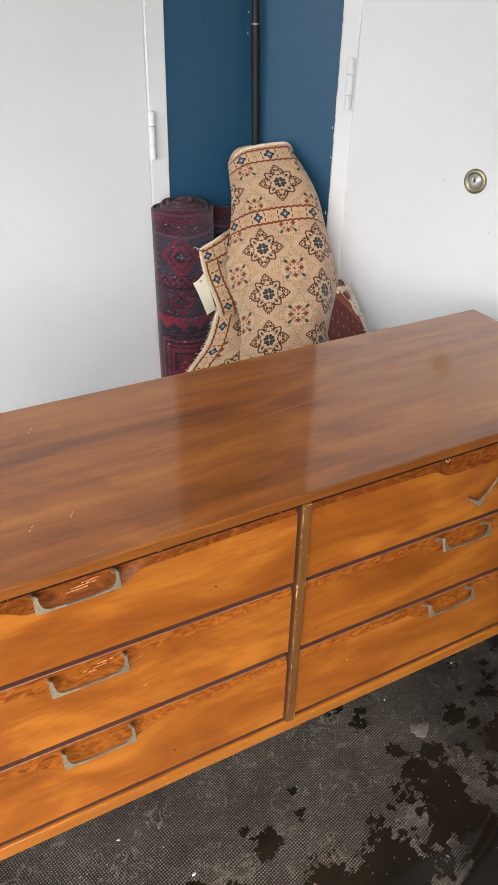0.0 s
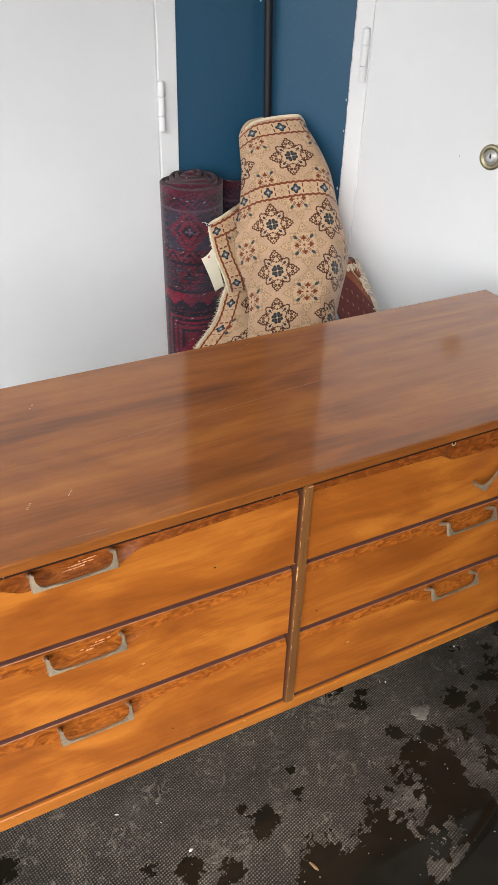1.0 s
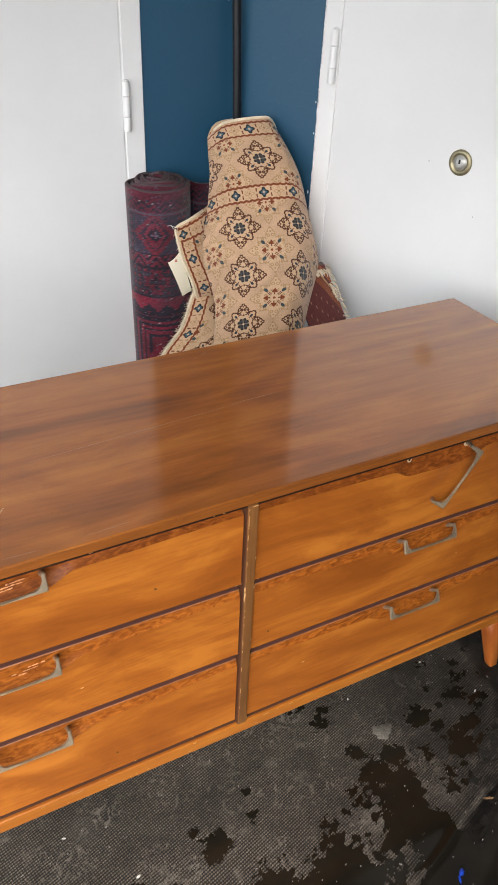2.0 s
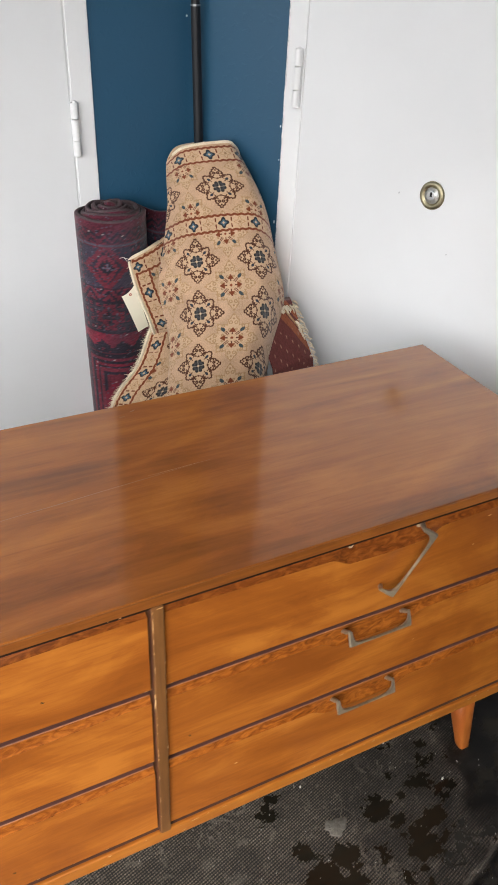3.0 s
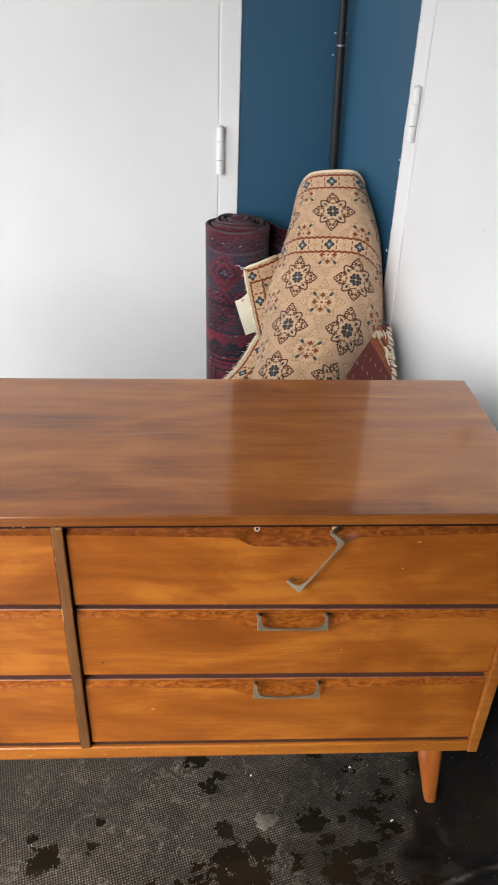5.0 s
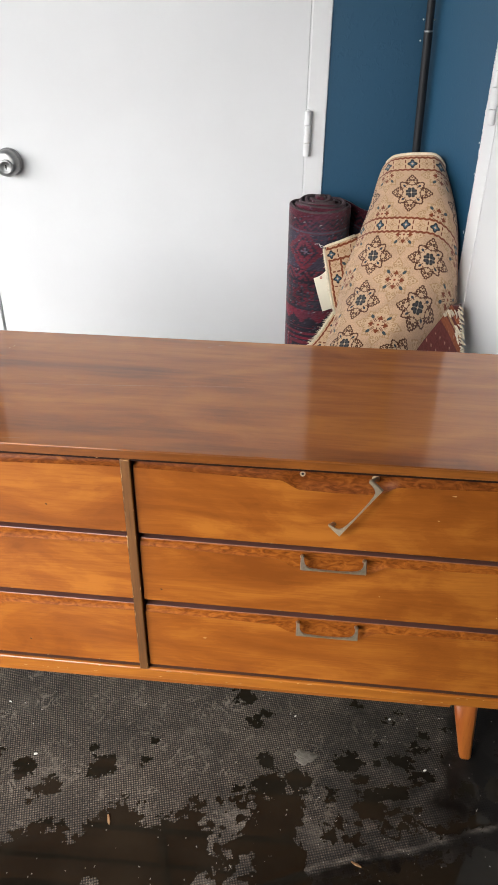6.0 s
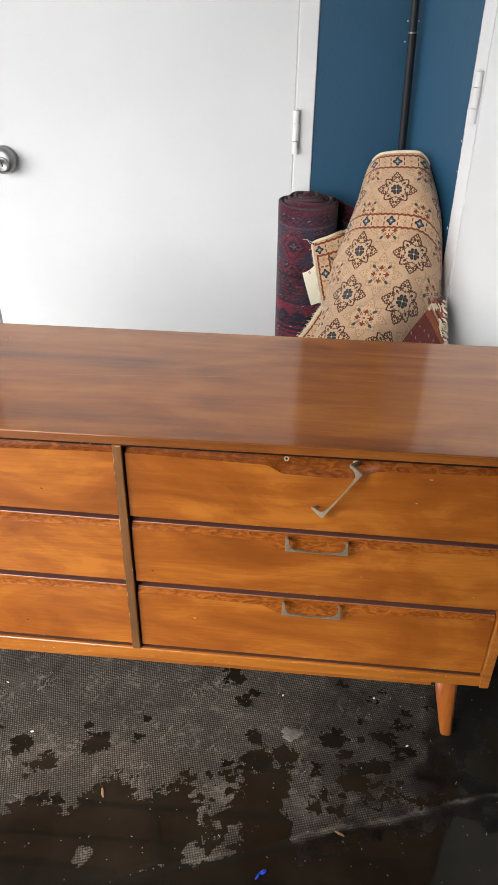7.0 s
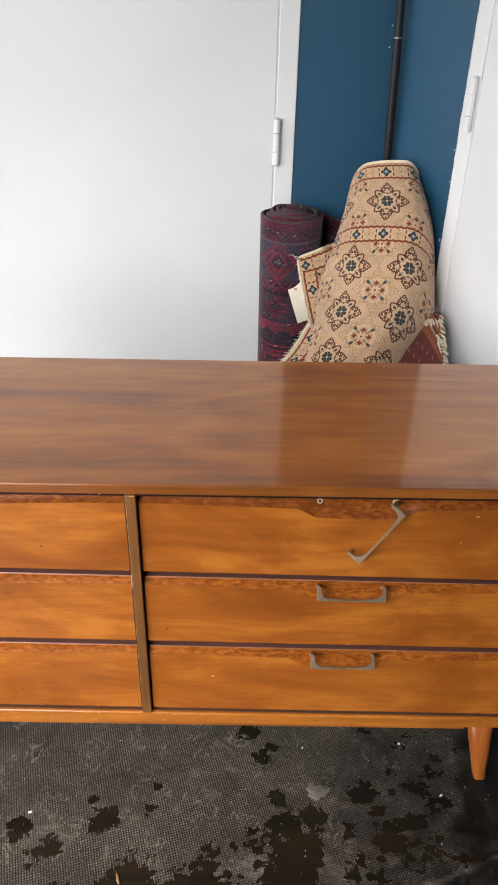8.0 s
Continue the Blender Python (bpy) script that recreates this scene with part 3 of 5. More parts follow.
# ---- dresser ----
DX0, DX1 = -0.209, 1.205
FACE, FRONT, REAR = 0.7865, 0.7780, 1.200         # drawer faces, front of the carcass, its back
Z_BOT, Z_RAIL, Z_TOP = 0.1790, 0.2060, 0.7135
dresser = thing("dresser", (0.498, 1.0, 0), "six-drawer lacquered walnut dresser with tapered legs, worn edges", "dresser")


def dresser_top():
    bm = box(DX0 - 0.003, DX1 + 0.003, 0.7820, 1.204, 0.6970, Z_TOP, 0.0016, 2)
    return part("top", bm, m_top, dresser, "brown walnut top with glossy lacquer")


dresser_top()
part("top_edge", box(DX0 - 0.003, DX1 + 0.003, 0.7807, 0.7819, 0.6976, 0.7123, 0.0003, 1), m_band, dresser, "darker veneer band along the front edge")
# near-black strip that paints in the shadow line below the top
part("reveal", box(DX0 + 0.019, DX1 - 0.019, 0.7816, 0.8280, 0.6938, 0.6968), plain("shadow_line_brown", (0.020, 0.008, 0.005), 0.75, scale=90, spec=0.15), dresser, "dark strip painted as the shadow line under the top")
for x0, x1 in ((DX0, DX0 + 0.018), (DX1 - 0.018, DX1)):
    part("side_panel", box(x0, x1, FRONT, REAR, Z_BOT, 0.6965, 0.0015), m_edge, dresser)
part("back_panel", box(DX0 + 0.019, DX1 - 0.019, REAR - 0.008, REAR, Z_BOT + 0.02, 0.6965), m_gap, dresser)
part("bottom_rail", box(DX0 - 0.001, DX1 + 0.001, FRONT + 0.0025, REAR, Z_BOT, Z_RAIL, 0.003, 3), m_rail, dresser)
part("rail_ledge", box(DX0 + 0.0185, DX1 - 0.0185, FRONT + 0.0085, 0.829, Z_RAIL - 0.001, Z_RAIL + 0.0004), plain("ledge_varnish", (0.085, 0.038, 0.026), 0.35, scale=90), dresser, "dark varnished ledge behind the rail")
part("apron", box(DX0 + 0.105, DX1 - 0.103, 0.808, 0.826, 0.136, Z_BOT - 0.0003, 0.002), m_rail, dresser)
part("centre_post", box(0.4920, 0.5080, FRONT, 0.86, Z_RAIL + 0.0008, 0.6966, 0.0018, 2), m_post, dresser, "worn brown centre post")
# thin strip that makes the post's left side darker than its front
part("post_side", box(0.4914, 0.4919, FRONT + 0.0020, 0.829, Z_RAIL + 0.0010, 0.6960), plain("post_side_dark", (0.075, 0.028, 0.014), 0.45, scale=90), dresser, "dark reddish strip on the side of the post")
part("inner_case", box(DX0 + 0.0185, 0.4912, 0.83, REAR - 0.0085, Z_RAIL + 0.0004, 0.6895), m_gap, dresser)
part("inner_case", box(0.5085, DX1 - 0.0185, 0.83, REAR - 0.0085, Z_RAIL + 0.0004, 0.6895), m_gap, dresser)


def drawer_front(x0, x1, z0, z1, hx, parent, rise):
    """A drawer front: flat veneer, and along its top a lip cut back at a slant that dips into a scoop round the pull."""
    bm = bmesh.new()
    n = 96
    xs = [x0 + (x1 - x0) * i / n for i in range(n + 1)]
    fall = 0.0150
    foot = z1 - 0.0115
    z1 += rise

    def lip(x):
        d = abs(x - hx + 0.002)
        k = min(1.0, max(0.0, (0.096 - d) / 0.036))
        k = k * k * (3 - 2 * k)
        return foot - fall * k - 0.0085 * (1 - min(1.0, d / 0.30)), 0.0046 if rise > 0 else 0.0105, 0.0030 * k

    rows = []
    for x in xs:
        zb, back, hollow = lip(x)
        rows.append((
            [(x, FACE + 0.0016, z0), (x, FACE, z0 + 0.0016), (x, FACE, (z0 + zb) / 2), (x, FACE, zb)],
            [(x, FACE + 0.00002, zb + 0.0001), (x, FACE + back * 0.55 + hollow * 0.8, zb + (z1 - zb) * 0.28), (x, FACE + back * 0.9 + hollow, zb + (z1 - zb) * 0.60), (x, FACE + back, z1 - 0.0012)],
            [(x, FACE + back, z1 - 0.0012), (x, FACE + back + 0.0009, z1)],
            [(x, FACE + back + 0.0009, z1), (x, 0.829, z1)]))
    for band, slot in ((0, 0), (1, 1), (2, 3), (3, 2)):
        prev = None
        for r in rows:
            ring = [bm.verts.new(p) for p in r[band]]
            if prev:
                for a in range(len(ring) - 1):
                    f = bm.faces.new((prev[a], ring[a], ring[a + 1], prev[a + 1]))
                    f.material_index, f.smooth = slot, slot == 1
            prev = ring
    for x, r in ((x0, rows[0]), (x1, rows[-1])):
        loop = [bm.verts.new(p) for p in r[0] + r[1][1:] + r[2][1:] + [(x, 0.829, z1), (x, 0.829, z0)]]
        f = bm.faces.new(loop)
        f.material_index = 0
    under = [bm.verts.new(p) for p in ((x0, FACE + 0.0016, z0), (x1, FACE + 0.0016, z0), (x1, 0.829, z0), (x0, 0.829, z0))]
    bm.faces.new(under)
    bmesh.ops.recalc_face_normals(bm, faces=bm.faces[:])
    return part("drawer", bm, (m_drawer, m_lip if rise > 0 else m_lip_shaded, m_drawer_top, m_arris), parent)


def pull_shape():
    """A flat cast bow pull seen from its front: a straight lower edge, horns that rise at both ends and turn back into the drawer.
    Local x along the drawer, z up from the horn tips, -y out of the drawer."""
    half, deep = 0.0555, 0.0248
    inner = [(0.0552, 0.0), (0.0528, 0.0012), (0.0514, 0.0), (0.0510, -0.0064), (0.0494, -0.0124), (0.0460, -0.0170), (0.0400, -0.0199), (0.0310, -0.0212), (0.0160, -0.0219), (0.0, -0.0221)]
    right = [(half, -deep), (half + 0.0004, -deep * 0.6)] + inner
    outline = right + [(-x, z) for x, z in right[-2::-1]]
    bm = bmesh.new()
    rings = []
    for y, inset in ((0.0022, 0.0), (0.0002, 0.0), (-0.0020, 0.0014)):
        ring = []
        for x, z in outline:
            low = z < -0.020
            ring.append(bm.verts.new((x - math.copysign(inset, x) * (abs(x) > 0.03), y, z + (inset * 0.3 if low and abs(x) > 0.03 else -inset * 0.9 if z > -0.0223 else 0.0))))
        rings.append(ring)
    k = len(outline)
    for a, b in zip(rings, rings[1:]):
        for i in range(k):
            bm.faces.new((a[i], a[(i + 1) % k], b[(i + 1) % k], b[i]))
    bm.faces.new(rings[0])
    bm.faces.new(rings[-1][::-1])
    for e in (-1, 1):
        join(bm, tube([(e * 0.0530, -0.0004, -0.0034), (e * 0.0530, 0.0040, -0.0030), (e * 0.0530, 0.0115, -0.0052), (e * 0.0530, 0.0230, -0.0085)], [0.0021, 0.0030, 0.0036, 0.0038], 10))
    bmesh.ops.recalc_face_normals(bm, faces=bm.faces[:])
    return bm


ROWS = ((0.5415, 0.6885), (0.3855, 0.5265), (0.2125, 0.3680))
LEAN = Matrix.Rotation(radians(-21), 4, "X")            # the pulls' lower edge stands forward
for x0, x1, hx in ((DX0 + 0.020, 0.4893, 0.158), (0.5105, DX1 - 0.020, 0.8435)):
    for row, (z0, z1) in enumerate(ROWS):
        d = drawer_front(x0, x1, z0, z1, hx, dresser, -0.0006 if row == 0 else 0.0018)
        if row == 0 and hx > 0.5:
            # its left screw is gone, so it hangs from the right one
            turn = Matrix.Rotation(radians(-57.2), 4, "Y") @ LEAN
            at = Vector((0.908, 0.767, 0.6775)) - turn @ Vector((0.0555, 0, -0.0250))
            part("pull", moved(pull_shape(), Matrix.Translation(at) @ turn), m_pewter, d, "loose pewter bow pull hanging from one screw", False)
            for x, big in ((0.8985, 1.35), (0.7825, 1.0)):
                seat = Matrix.Translation((x, FACE + 0.0112, 0.6785)) @ Matrix.Rotation(radians(75), 4, "X")
                part("chipped_hole", lathe([(0.0020, 0.0), (0.0046 * big, 0.0004), (0.0042 * big, 0.0011), (0.0024, 0.0013), (0.0020, 0.0)], seat, 12), m_raw, d, "pale chipped screw hole")
                part("screw_hole", lathe([(0, 0.0010), (0.0021, 0.0010), (0.0021, 0.0004), (0, 0.0004)], seat, 10), m_dark, d)
        else:
            part("pull", moved(pull_shape(), Matrix.Translation((hx, 0.7775, z1 + 0.0018)) @ LEAN), m_pewter, d, "aged pewter bow pull")


def leg(x_top, x_foot, y_top, y_foot):
    """Tapered, splayed leg with softened corners."""
    bm = bmesh.new()
    rings = []
    for z, cx, cy, w in ((Z_BOT - 0.0005, x_top, y_top, 0.0235), (0.10, x_top + (x_foot - x_top) * 0.42, y_top + (y_foot - y_top) * 0.42, 0.0190), (0.004, x_foot, y_foot, 0.0118), (0.0, x_foot, y_foot, 0.0100)):
        ring = []
        for k in range(16):
            a = 2 * math.pi * (k + 0.5) / 16
            s = (abs(math.cos(a)) ** 5 + abs(math.sin(a)) ** 5) ** (-1 / 5)
            ring.append(bm.verts.new((cx + w * s * math.cos(a), cy + w * s * math.sin(a), z)))
        rings.append(ring)
    for a, b in zip(rings, rings[1:]):
        for k in range(16):
            bm.faces.new((a[k], a[(k + 1) % 16], b[(k + 1) % 16], b[k]))
    bm.faces.new(rings[0])
    bm.faces.new(rings[-1][::-1])
    bmesh.ops.recalc_face_normals(bm, faces=bm.faces[:])
    for f in bm.faces:
        f.smooth = True
    part("leg", bm, m_leg, dresser, "tapered splayed wooden leg")


for xt, xf in ((1.128, 1.149), (-0.132, -0.153)):
    leg(xt, xf, 0.820, 0.796)
    leg(xt, xf, 1.150, 1.172)


# ---- rugs ----
rng = np.random.default_rng(7)
TAN, PALE, DEEP = np.array((0.55, 0.372, 0.236)), np.array((0.60, 0.43, 0.285)), np.array((0.33, 0.195, 0.10))
BROWN, NAVY, RUST, TEAL = np.array((0.078, 0.026, 0.012)), np.array((0.020, 0.024, 0.036)), np.array((0.22, 0.050, 0.016)), np.array((0.055, 0.11, 0.15))


def paint_in(img, mask, c):
    img[mask] = c


def medallion(img, P, Q, p, q, R):
    """An eight-pointed star in curled brown outline, with a dark flower at its heart."""
    x, y = P - p, Q - q
    near = np.hypot(x, y) < R * 1.3
    if not near.any():
        return
    x, y = np.where(near, x, 9.0), np.where(near, y, 9.0)
    r, t = np.hypot(x, y), np.arctan2(y, x)
    paint_in(img, r < R * 0.62, TAN)
    for k in range(4):
        a = k * math.pi / 2
        u, w = x * math.cos(a) + y * math.sin(a), np.abs(-x * math.sin(a) + y * math.cos(a))
        # a long leaf outlined in hooks, with curls and a stem inside
        f = np.clip((u / R - 0.40) / 0.60, 0, 1)
        leaf = 0.245 * R * np.sin(math.pi * f ** 0.70) ** 1.15 * (1 + 0.09 * np.sin(u / R * 46))
        on = (u > 0.42 * R) & (u < 1.0 * R)
        paint_in(img, on & (w < leaf), TAN)
        paint_in(img, on & (np.abs(w - leaf) < R * (0.046 + 0.020 * np.sin(u / R * 58 + 1))), BROWN)
        paint_in(img, np.abs(np.hypot(u - 0.69 * R, w - 0.080 * R) - 0.044 * R) < 0.030 * R, BROWN)
        paint_in(img, (np.abs(w - 0.13 * R) < 0.030 * R) & (np.abs(u - 0.56 * R) < 0.035 * R), BROWN)
        paint_in(img, np.hypot(u - 0.84 * R, w) < 0.040 * R, BROWN)
        paint_in(img, (u > 0.38 * R) & (u < 0.48 * R) & (w < (0.50 * R - u) * 0.5), BROWN * 1.3)
        a += math.pi / 4
        u, w = x * math.cos(a) + y * math.sin(a), np.abs(-x * math.sin(a) + y * math.cos(a))
        # a short leaf between, round a small dark bud
        f = np.clip((u / R - 0.38) / 0.44, 0, 1)
        leaf = 0.180 * R * np.sin(math.pi * f ** 0.72) ** 1.05 * (1 + 0.08 * np.sin(u / R * 52))
        on = (u > 0.44 * R) & (u < 0.82 * R)
        paint_in(img, on & (np.abs(w - leaf) < R * (0.042 + 0.018 * np.sin(u / R * 60))), BROWN)
        paint_in(img, np.hypot((u - 0.52 * R) * 0.70, w) < 0.058 * R, NAVY * 1.4)
        paint_in(img, (u > 0.36 * R) & (u < 0.46 * R) & (w < 0.020 * R), BROWN)
    # four paired lobes, parted by a pale cross
    s = t + 0.10
    heart = r < R * (0.232 + 0.062 * np.abs(np.sin(4 * s)))
    paint_in(img, heart, np.array((0.024, 0.021, 0.023)))
    paint_in(img, heart & (np.abs(r - 0.17 * R) < 0.045 * R) & (np.abs(np.sin(2 * s)) > 0.55), np.array((0.050, 0.050, 0.055)))
    cross = np.minimum(np.abs(x * math.cos(0.10) - y * math.sin(0.10)), np.abs(x * math.sin(0.10) + y * math.cos(0.10)))
    paint_in(img, heart & (cross < 0.022 * R), np.array((0.20, 0.18, 0.155)))
    paint_in(img, r < R * 0.045, PALE)


def sprig(img, P, Q, p, q, R):
    """Four blue buds and four rust arrowheads inside a faint gold scroll."""
    x, y = P - p, Q - q
    near = np.hypot(x, y) < R * 1.6
    if not near.any():
        return
    x, y = np.where(near, x, 9.0), np.where(near, y, 9.0)
    r, t = np.hypot(x, y), np.arctan2(y, x)
    gold = np.array((0.385, 0.240, 0.125))
    b = R * (0.96 + 0.16 * np.cos(8 * t) + 0.12 * np.cos(4 * t) + 0.04 * np.cos(24 * t))
    paint_in(img, r < b, TAN * 1.01)
    paint_in(img, np.abs(r - b) < R * (0.044 + 0.020 * np.cos(48 * t)), gold)
    for k in range(4):
        a = k * math.pi / 2
        u, w = x * math.cos(a) + y * math.sin(a), np.abs(-x * math.sin(a) + y * math.cos(a))
        paint_in(img, (u > 0.20 * R) & (u < 0.36 * R) & (w < 0.030 * R), BROWN * 1.6)
        paint_in(img, (u > 0.32 * R) & (u < 0.56 * R) & (w < (0.60 * R - u) * 0.62), RUST * 0.85)
        paint_in(img, np.abs(np.hypot(u - 0.46 * R, w - 0.16 * R) - 0.05 * R) < 0.022 * R, DEEP)
        paint_in(img, np.abs(np.hypot(u - 0.84 * R, w - 0.13 * R) - 0.075 * R) < 0.028 * R, gold)
        paint_in(img, np.hypot(u - 1.05 * R, w) < 0.055 * R, gold * 0.9)
        a += math.pi / 4
        u, w = x * math.cos(a) + y * math.sin(a), np.abs(-x * math.sin(a) + y * math.cos(a))
        paint_in(img, np.hypot((u - 0.66 * R) * 0.62, w) < 0.090 * R, np.array((0.045, 0.064, 0.076)))
        paint_in(img, (u > 0.24 * R) & (u < 0.50 * R) & (np.abs(w - 0.04 * R) < 0.022 * R), BROWN * 1.8)
        paint_in(img, np.abs(np.hypot(u - 0.80 * R, w - 0.12 * R) - 0.06 * R) < 0.028 * R, gold)
    paint_in(img, r < 0.07 * R, RUST)


def band(img, along, across, lo, hi, pitch=0.037, shift=0.0):
    """A border stripe: two rust lines, blossoms and lozenges between ticks."""
    wob = 0.0009 * np.sin(along / 0.0024)
    inside = (across > lo) & (across < hi)
    paint_in(img, inside, TAN * 1.05)
    for e in (lo, hi):
        paint_in(img, np.abs(across - e - wob) < 0.0027, RUST * 0.9)
    cell = np.floor((along + shift) / pitch)
    u = (along + shift) / pitch - cell - 0.5
    x, y = u * pitch, across - (lo + hi) / 2
    r, t = np.hypot(x, y), np.arctan2(y, x)
    h = (hi - lo) / 2
    flower = np.mod(cell, 2) == 0
    b = h * (0.62 + 0.14 * np.cos(4 * t))
    paint_in(img, inside & flower & (r < b), NAVY)
    paint_in(img, inside & flower & (r < b * 0.58), TEAL * 1.25)
    paint_in(img, inside & flower & (r < b * 0.25), PALE)
    loz = np.abs(x) + np.abs(y)
    paint_in(img, inside & ~flower & (np.abs(loz - h * (0.60 + 0.12 * np.cos(4 * t))) < 0.0014), DEEP * 1.25)
    paint_in(img, inside & ~flower & (loz < h * 0.22), DEEP)
    paint_in(img, inside & (np.abs(np.abs(u) - 0.5) < 0.042) & (np.abs(y) < h * 0.68) & (np.abs(y) > h * 0.14), RUST * 0.7)


def knots(img, spread=0.09):
    img *= 1 + rng.normal(0, spread, img.shape[:2])[..., None]
    return np.clip(img, 0.004, 0.9)


def off_walls(pts, gap=0.006):
    """Keep soft things clear of both walls."""
    pts[..., 1] = np.minimum(pts[..., 1], BACK - gap)
    strip = Vector((EDGE.y - CORNER.y, CORNER.x - EDGE.x, 0)).normalized()
    for origin, nrm in ((CORNER, strip), (EDGE, OUT)):
        d = (pts[..., 0] - origin.x) * nrm.x + (pts[..., 1] - origin.y) * nrm.y
        push = np.maximum(0, gap - d)
        pts[..., 0] += push * nrm.x
        pts[..., 1] += push * nrm.y
    return pts


def tan_rug():
    rug = thing("rolled_rug", (0.95, 1.45, 0), "tan wool rug with floral medallions, loosely rolled and leaning", "rug", "rugs in the corner")
    zt = np.array([0.969, 0.940, 0.885, 0.82, 0.755, 0.71, 0.67, 0.63, 0.575, 0.50, 0.40, 0.20, 0.0])
    xc = np.array([1.048, 1.049, 1.046, 1.035, 1.021, 1.014, 0.988, 0.953, 0.936, 0.924, 0.925, 0.93, 0.93])
    ha = np.array([0.094, 0.106, 0.120, 0.134, 0.147, 0.152, 0.135, 0.111, 0.112, 0.117, 0.122, 0.12, 0.12])
    yf = np.array([1.828, 1.793, 1.724, 1.679, 1.627, 1.590, 1.542, 1.512, 1.485, 1.45, 1.40, 1.35, 1.33])
    arc = np.concatenate(([0], np.cumsum(np.hypot(np.diff(zt), np.diff(yf)))))
    q = np.concatenate((np.arange(0, 0.66, 0.0010), np.linspace(0.66, arc[-1], 40)))
    Z, XC, HA, YF = (np.interp(q, arc, t) for t in (zt, xc, ha, yf))
    for arr in (XC, HA, YF, Z):                      # round the table's corners
        a = arr[:660].copy()
        for _ in range(3):
            pad = np.pad(a, 24, mode="reflect", reflect_type="odd")
            a = np.convolve(pad, np.ones(49) / 49, "valid")
        arr[:660] = a
    wt = np.array([-1, -0.9, -0.7, -0.5, -0.25, 0, 0.3, 0.6, 0.85, 1.0])
    gt = np.array([0.125, 0.095, 0.062, 0.042, 0.024, 0.010, 0.0, 0.010, 0.032, 0.07])
    front = np.linspace(-1, 1, 361)
    g = np.interp(front, wt, gt)
    for _ in range(2):
        g = np.convolve(np.pad(g, 10, mode="reflect", reflect_type="odd"), np.ones(21) / 21, "valid")
    back = np.linspace(1, -1, 42)[1:-1]
    gb = 0.07 + (0.125 - 0.07) * (1 - back) / 2 + 0.045 * (1 - back ** 2)
    W, G = np.concatenate((front, back)), np.concatenate((g, gb))
    k = (HA / 0.118)[:, None]
    X = XC[:, None] + HA[:, None] * W[None]
    Y = YF[:, None] + G[None] * k * 0.95
    Zz = Z[:, None] - np.maximum(G, 0)[None] * k * 0.20 - (0.012 * W ** 2 + 0.22 * np.maximum(0, np.abs(W) - 0.70) ** 2 + 0.13 * np.maximum(0, W - 0.2) ** 2)[None] + 0 * X
    Zz -= (np.where(W > 0, 0.026, 0.010) * np.abs(W) ** 5)[None] * np.exp(-q / 0.030)[:, None]
    # soft dents
    Y += 0.004 * np.sin(X * 31 + Z[:, None] * 17) + 0.003 * np.sin(Z[:, None] * 43 + X * 9)
    pts = off_walls(np.stack((X, Y, np.maximum(Zz, 0.003)), -1))
    lead = np.concatenate(([0], np.cumsum(np.hypot(np.diff(front) * 0.118, np.diff(g)))))
    mid = np.interp(0.05, front, lead)
    around = np.concatenate((lead - mid, lead[-1] - mid + np.cumsum(np.full(len(back), 0.006))))
    P = around[None] * k + 0.036 - np.interp(q, [0.36, 0.50], [0.0, 0.028])[:, None] + 0 * X
    Q = (q + 0.13 * np.maximum(0, q - 0.42))[:, None] + 0 * X
    img = np.empty(P.shape + (3,))
    img[:] = TAN
    img *= 1 + 0.05 * np.sin(Q * 70 + 2 * np.sin(P * 40))[..., None]
    # faint worn scrolls between the motifs
    curl = np.sin(P * 215 + 1.5 * np.sin(Q * 160)) * np.sin(Q * 215 + 1.5 * np.sin(P * 160))
    worn = np.sin(P * 61 + 2 * np.sin(Q * 43)) * np.sin(Q * 57 + 1.5 * np.sin(P * 49))
    img *= (1 - 0.10 * np.clip(worn, 0, 1))[..., None] * np.array((0.97, 0.94, 0.96))
    faint = np.abs(np.abs(curl) - 0.42) < 0.08
    img[faint] = img[faint] * 0.60 + DEEP * 0.40
    for row in range(0, 7):
        for col in range(-3, 4):
            if row == 0:
                medallion(img, P, Q, col * 0.150, 0.118, 0.054)
                sprig(img, P, Q, (col + 0.5) * 0.150, 0.064, 0.040)
                sprig(img, P, Q, (col + 0.5) * 0.150, 0.176, 0.040)
            else:
                qq = 0.286 + (row - 1) * 0.124
                medallion(img, P, Q, (col + 0.5) * 0.150, qq, 0.054)
                sprig(img, P, Q, col * 0.150, qq + 0.062, 0.045)
                if row == 1:
                    sprig(img, P, Q, col * 0.150, qq - 0.056, 0.040)
    band(img, P, Q, 0.012, 0.048, shift=0.0185)
    band(img, P, Q, 0.188, 0.222, shift=0.0185)
    paint_in(img, Q < 0.005, PALE * 1.05)
    me = grid_mesh("roll", pts, True)
    colour(me, knots(img, 0.12))
    part("roll", me, m_pile, rug, smooth=True)
    # the rolled end, closed by turns of pile seen edge-on
    ring = pts[0]
    mid3 = ring.mean(0)
    rows = np.stack([mid3 + (ring - mid3) * s + np.array((0, 0.0, dz)) for s, dz in ((1.0, 0.0), (0.96, 0.003), (0.90, 0.001), (0.86, -0.03), (0.5, -0.05), (0.02, -0.05))])
    me = grid_mesh("rolled_end", off_walls(rows), True)
    colour(me, np.tile(PALE, (rows.shape[0] * rows.shape[1], 1)))
    part("rolled_end", me, m_pile, rug, smooth=True)
    edge_rope = tube([tuple(p) for p in pts[0][18:352:8]], 0.0035, 8)
    part("selvedge", edge_rope, m_thread, rug, "pale bound edge", True)

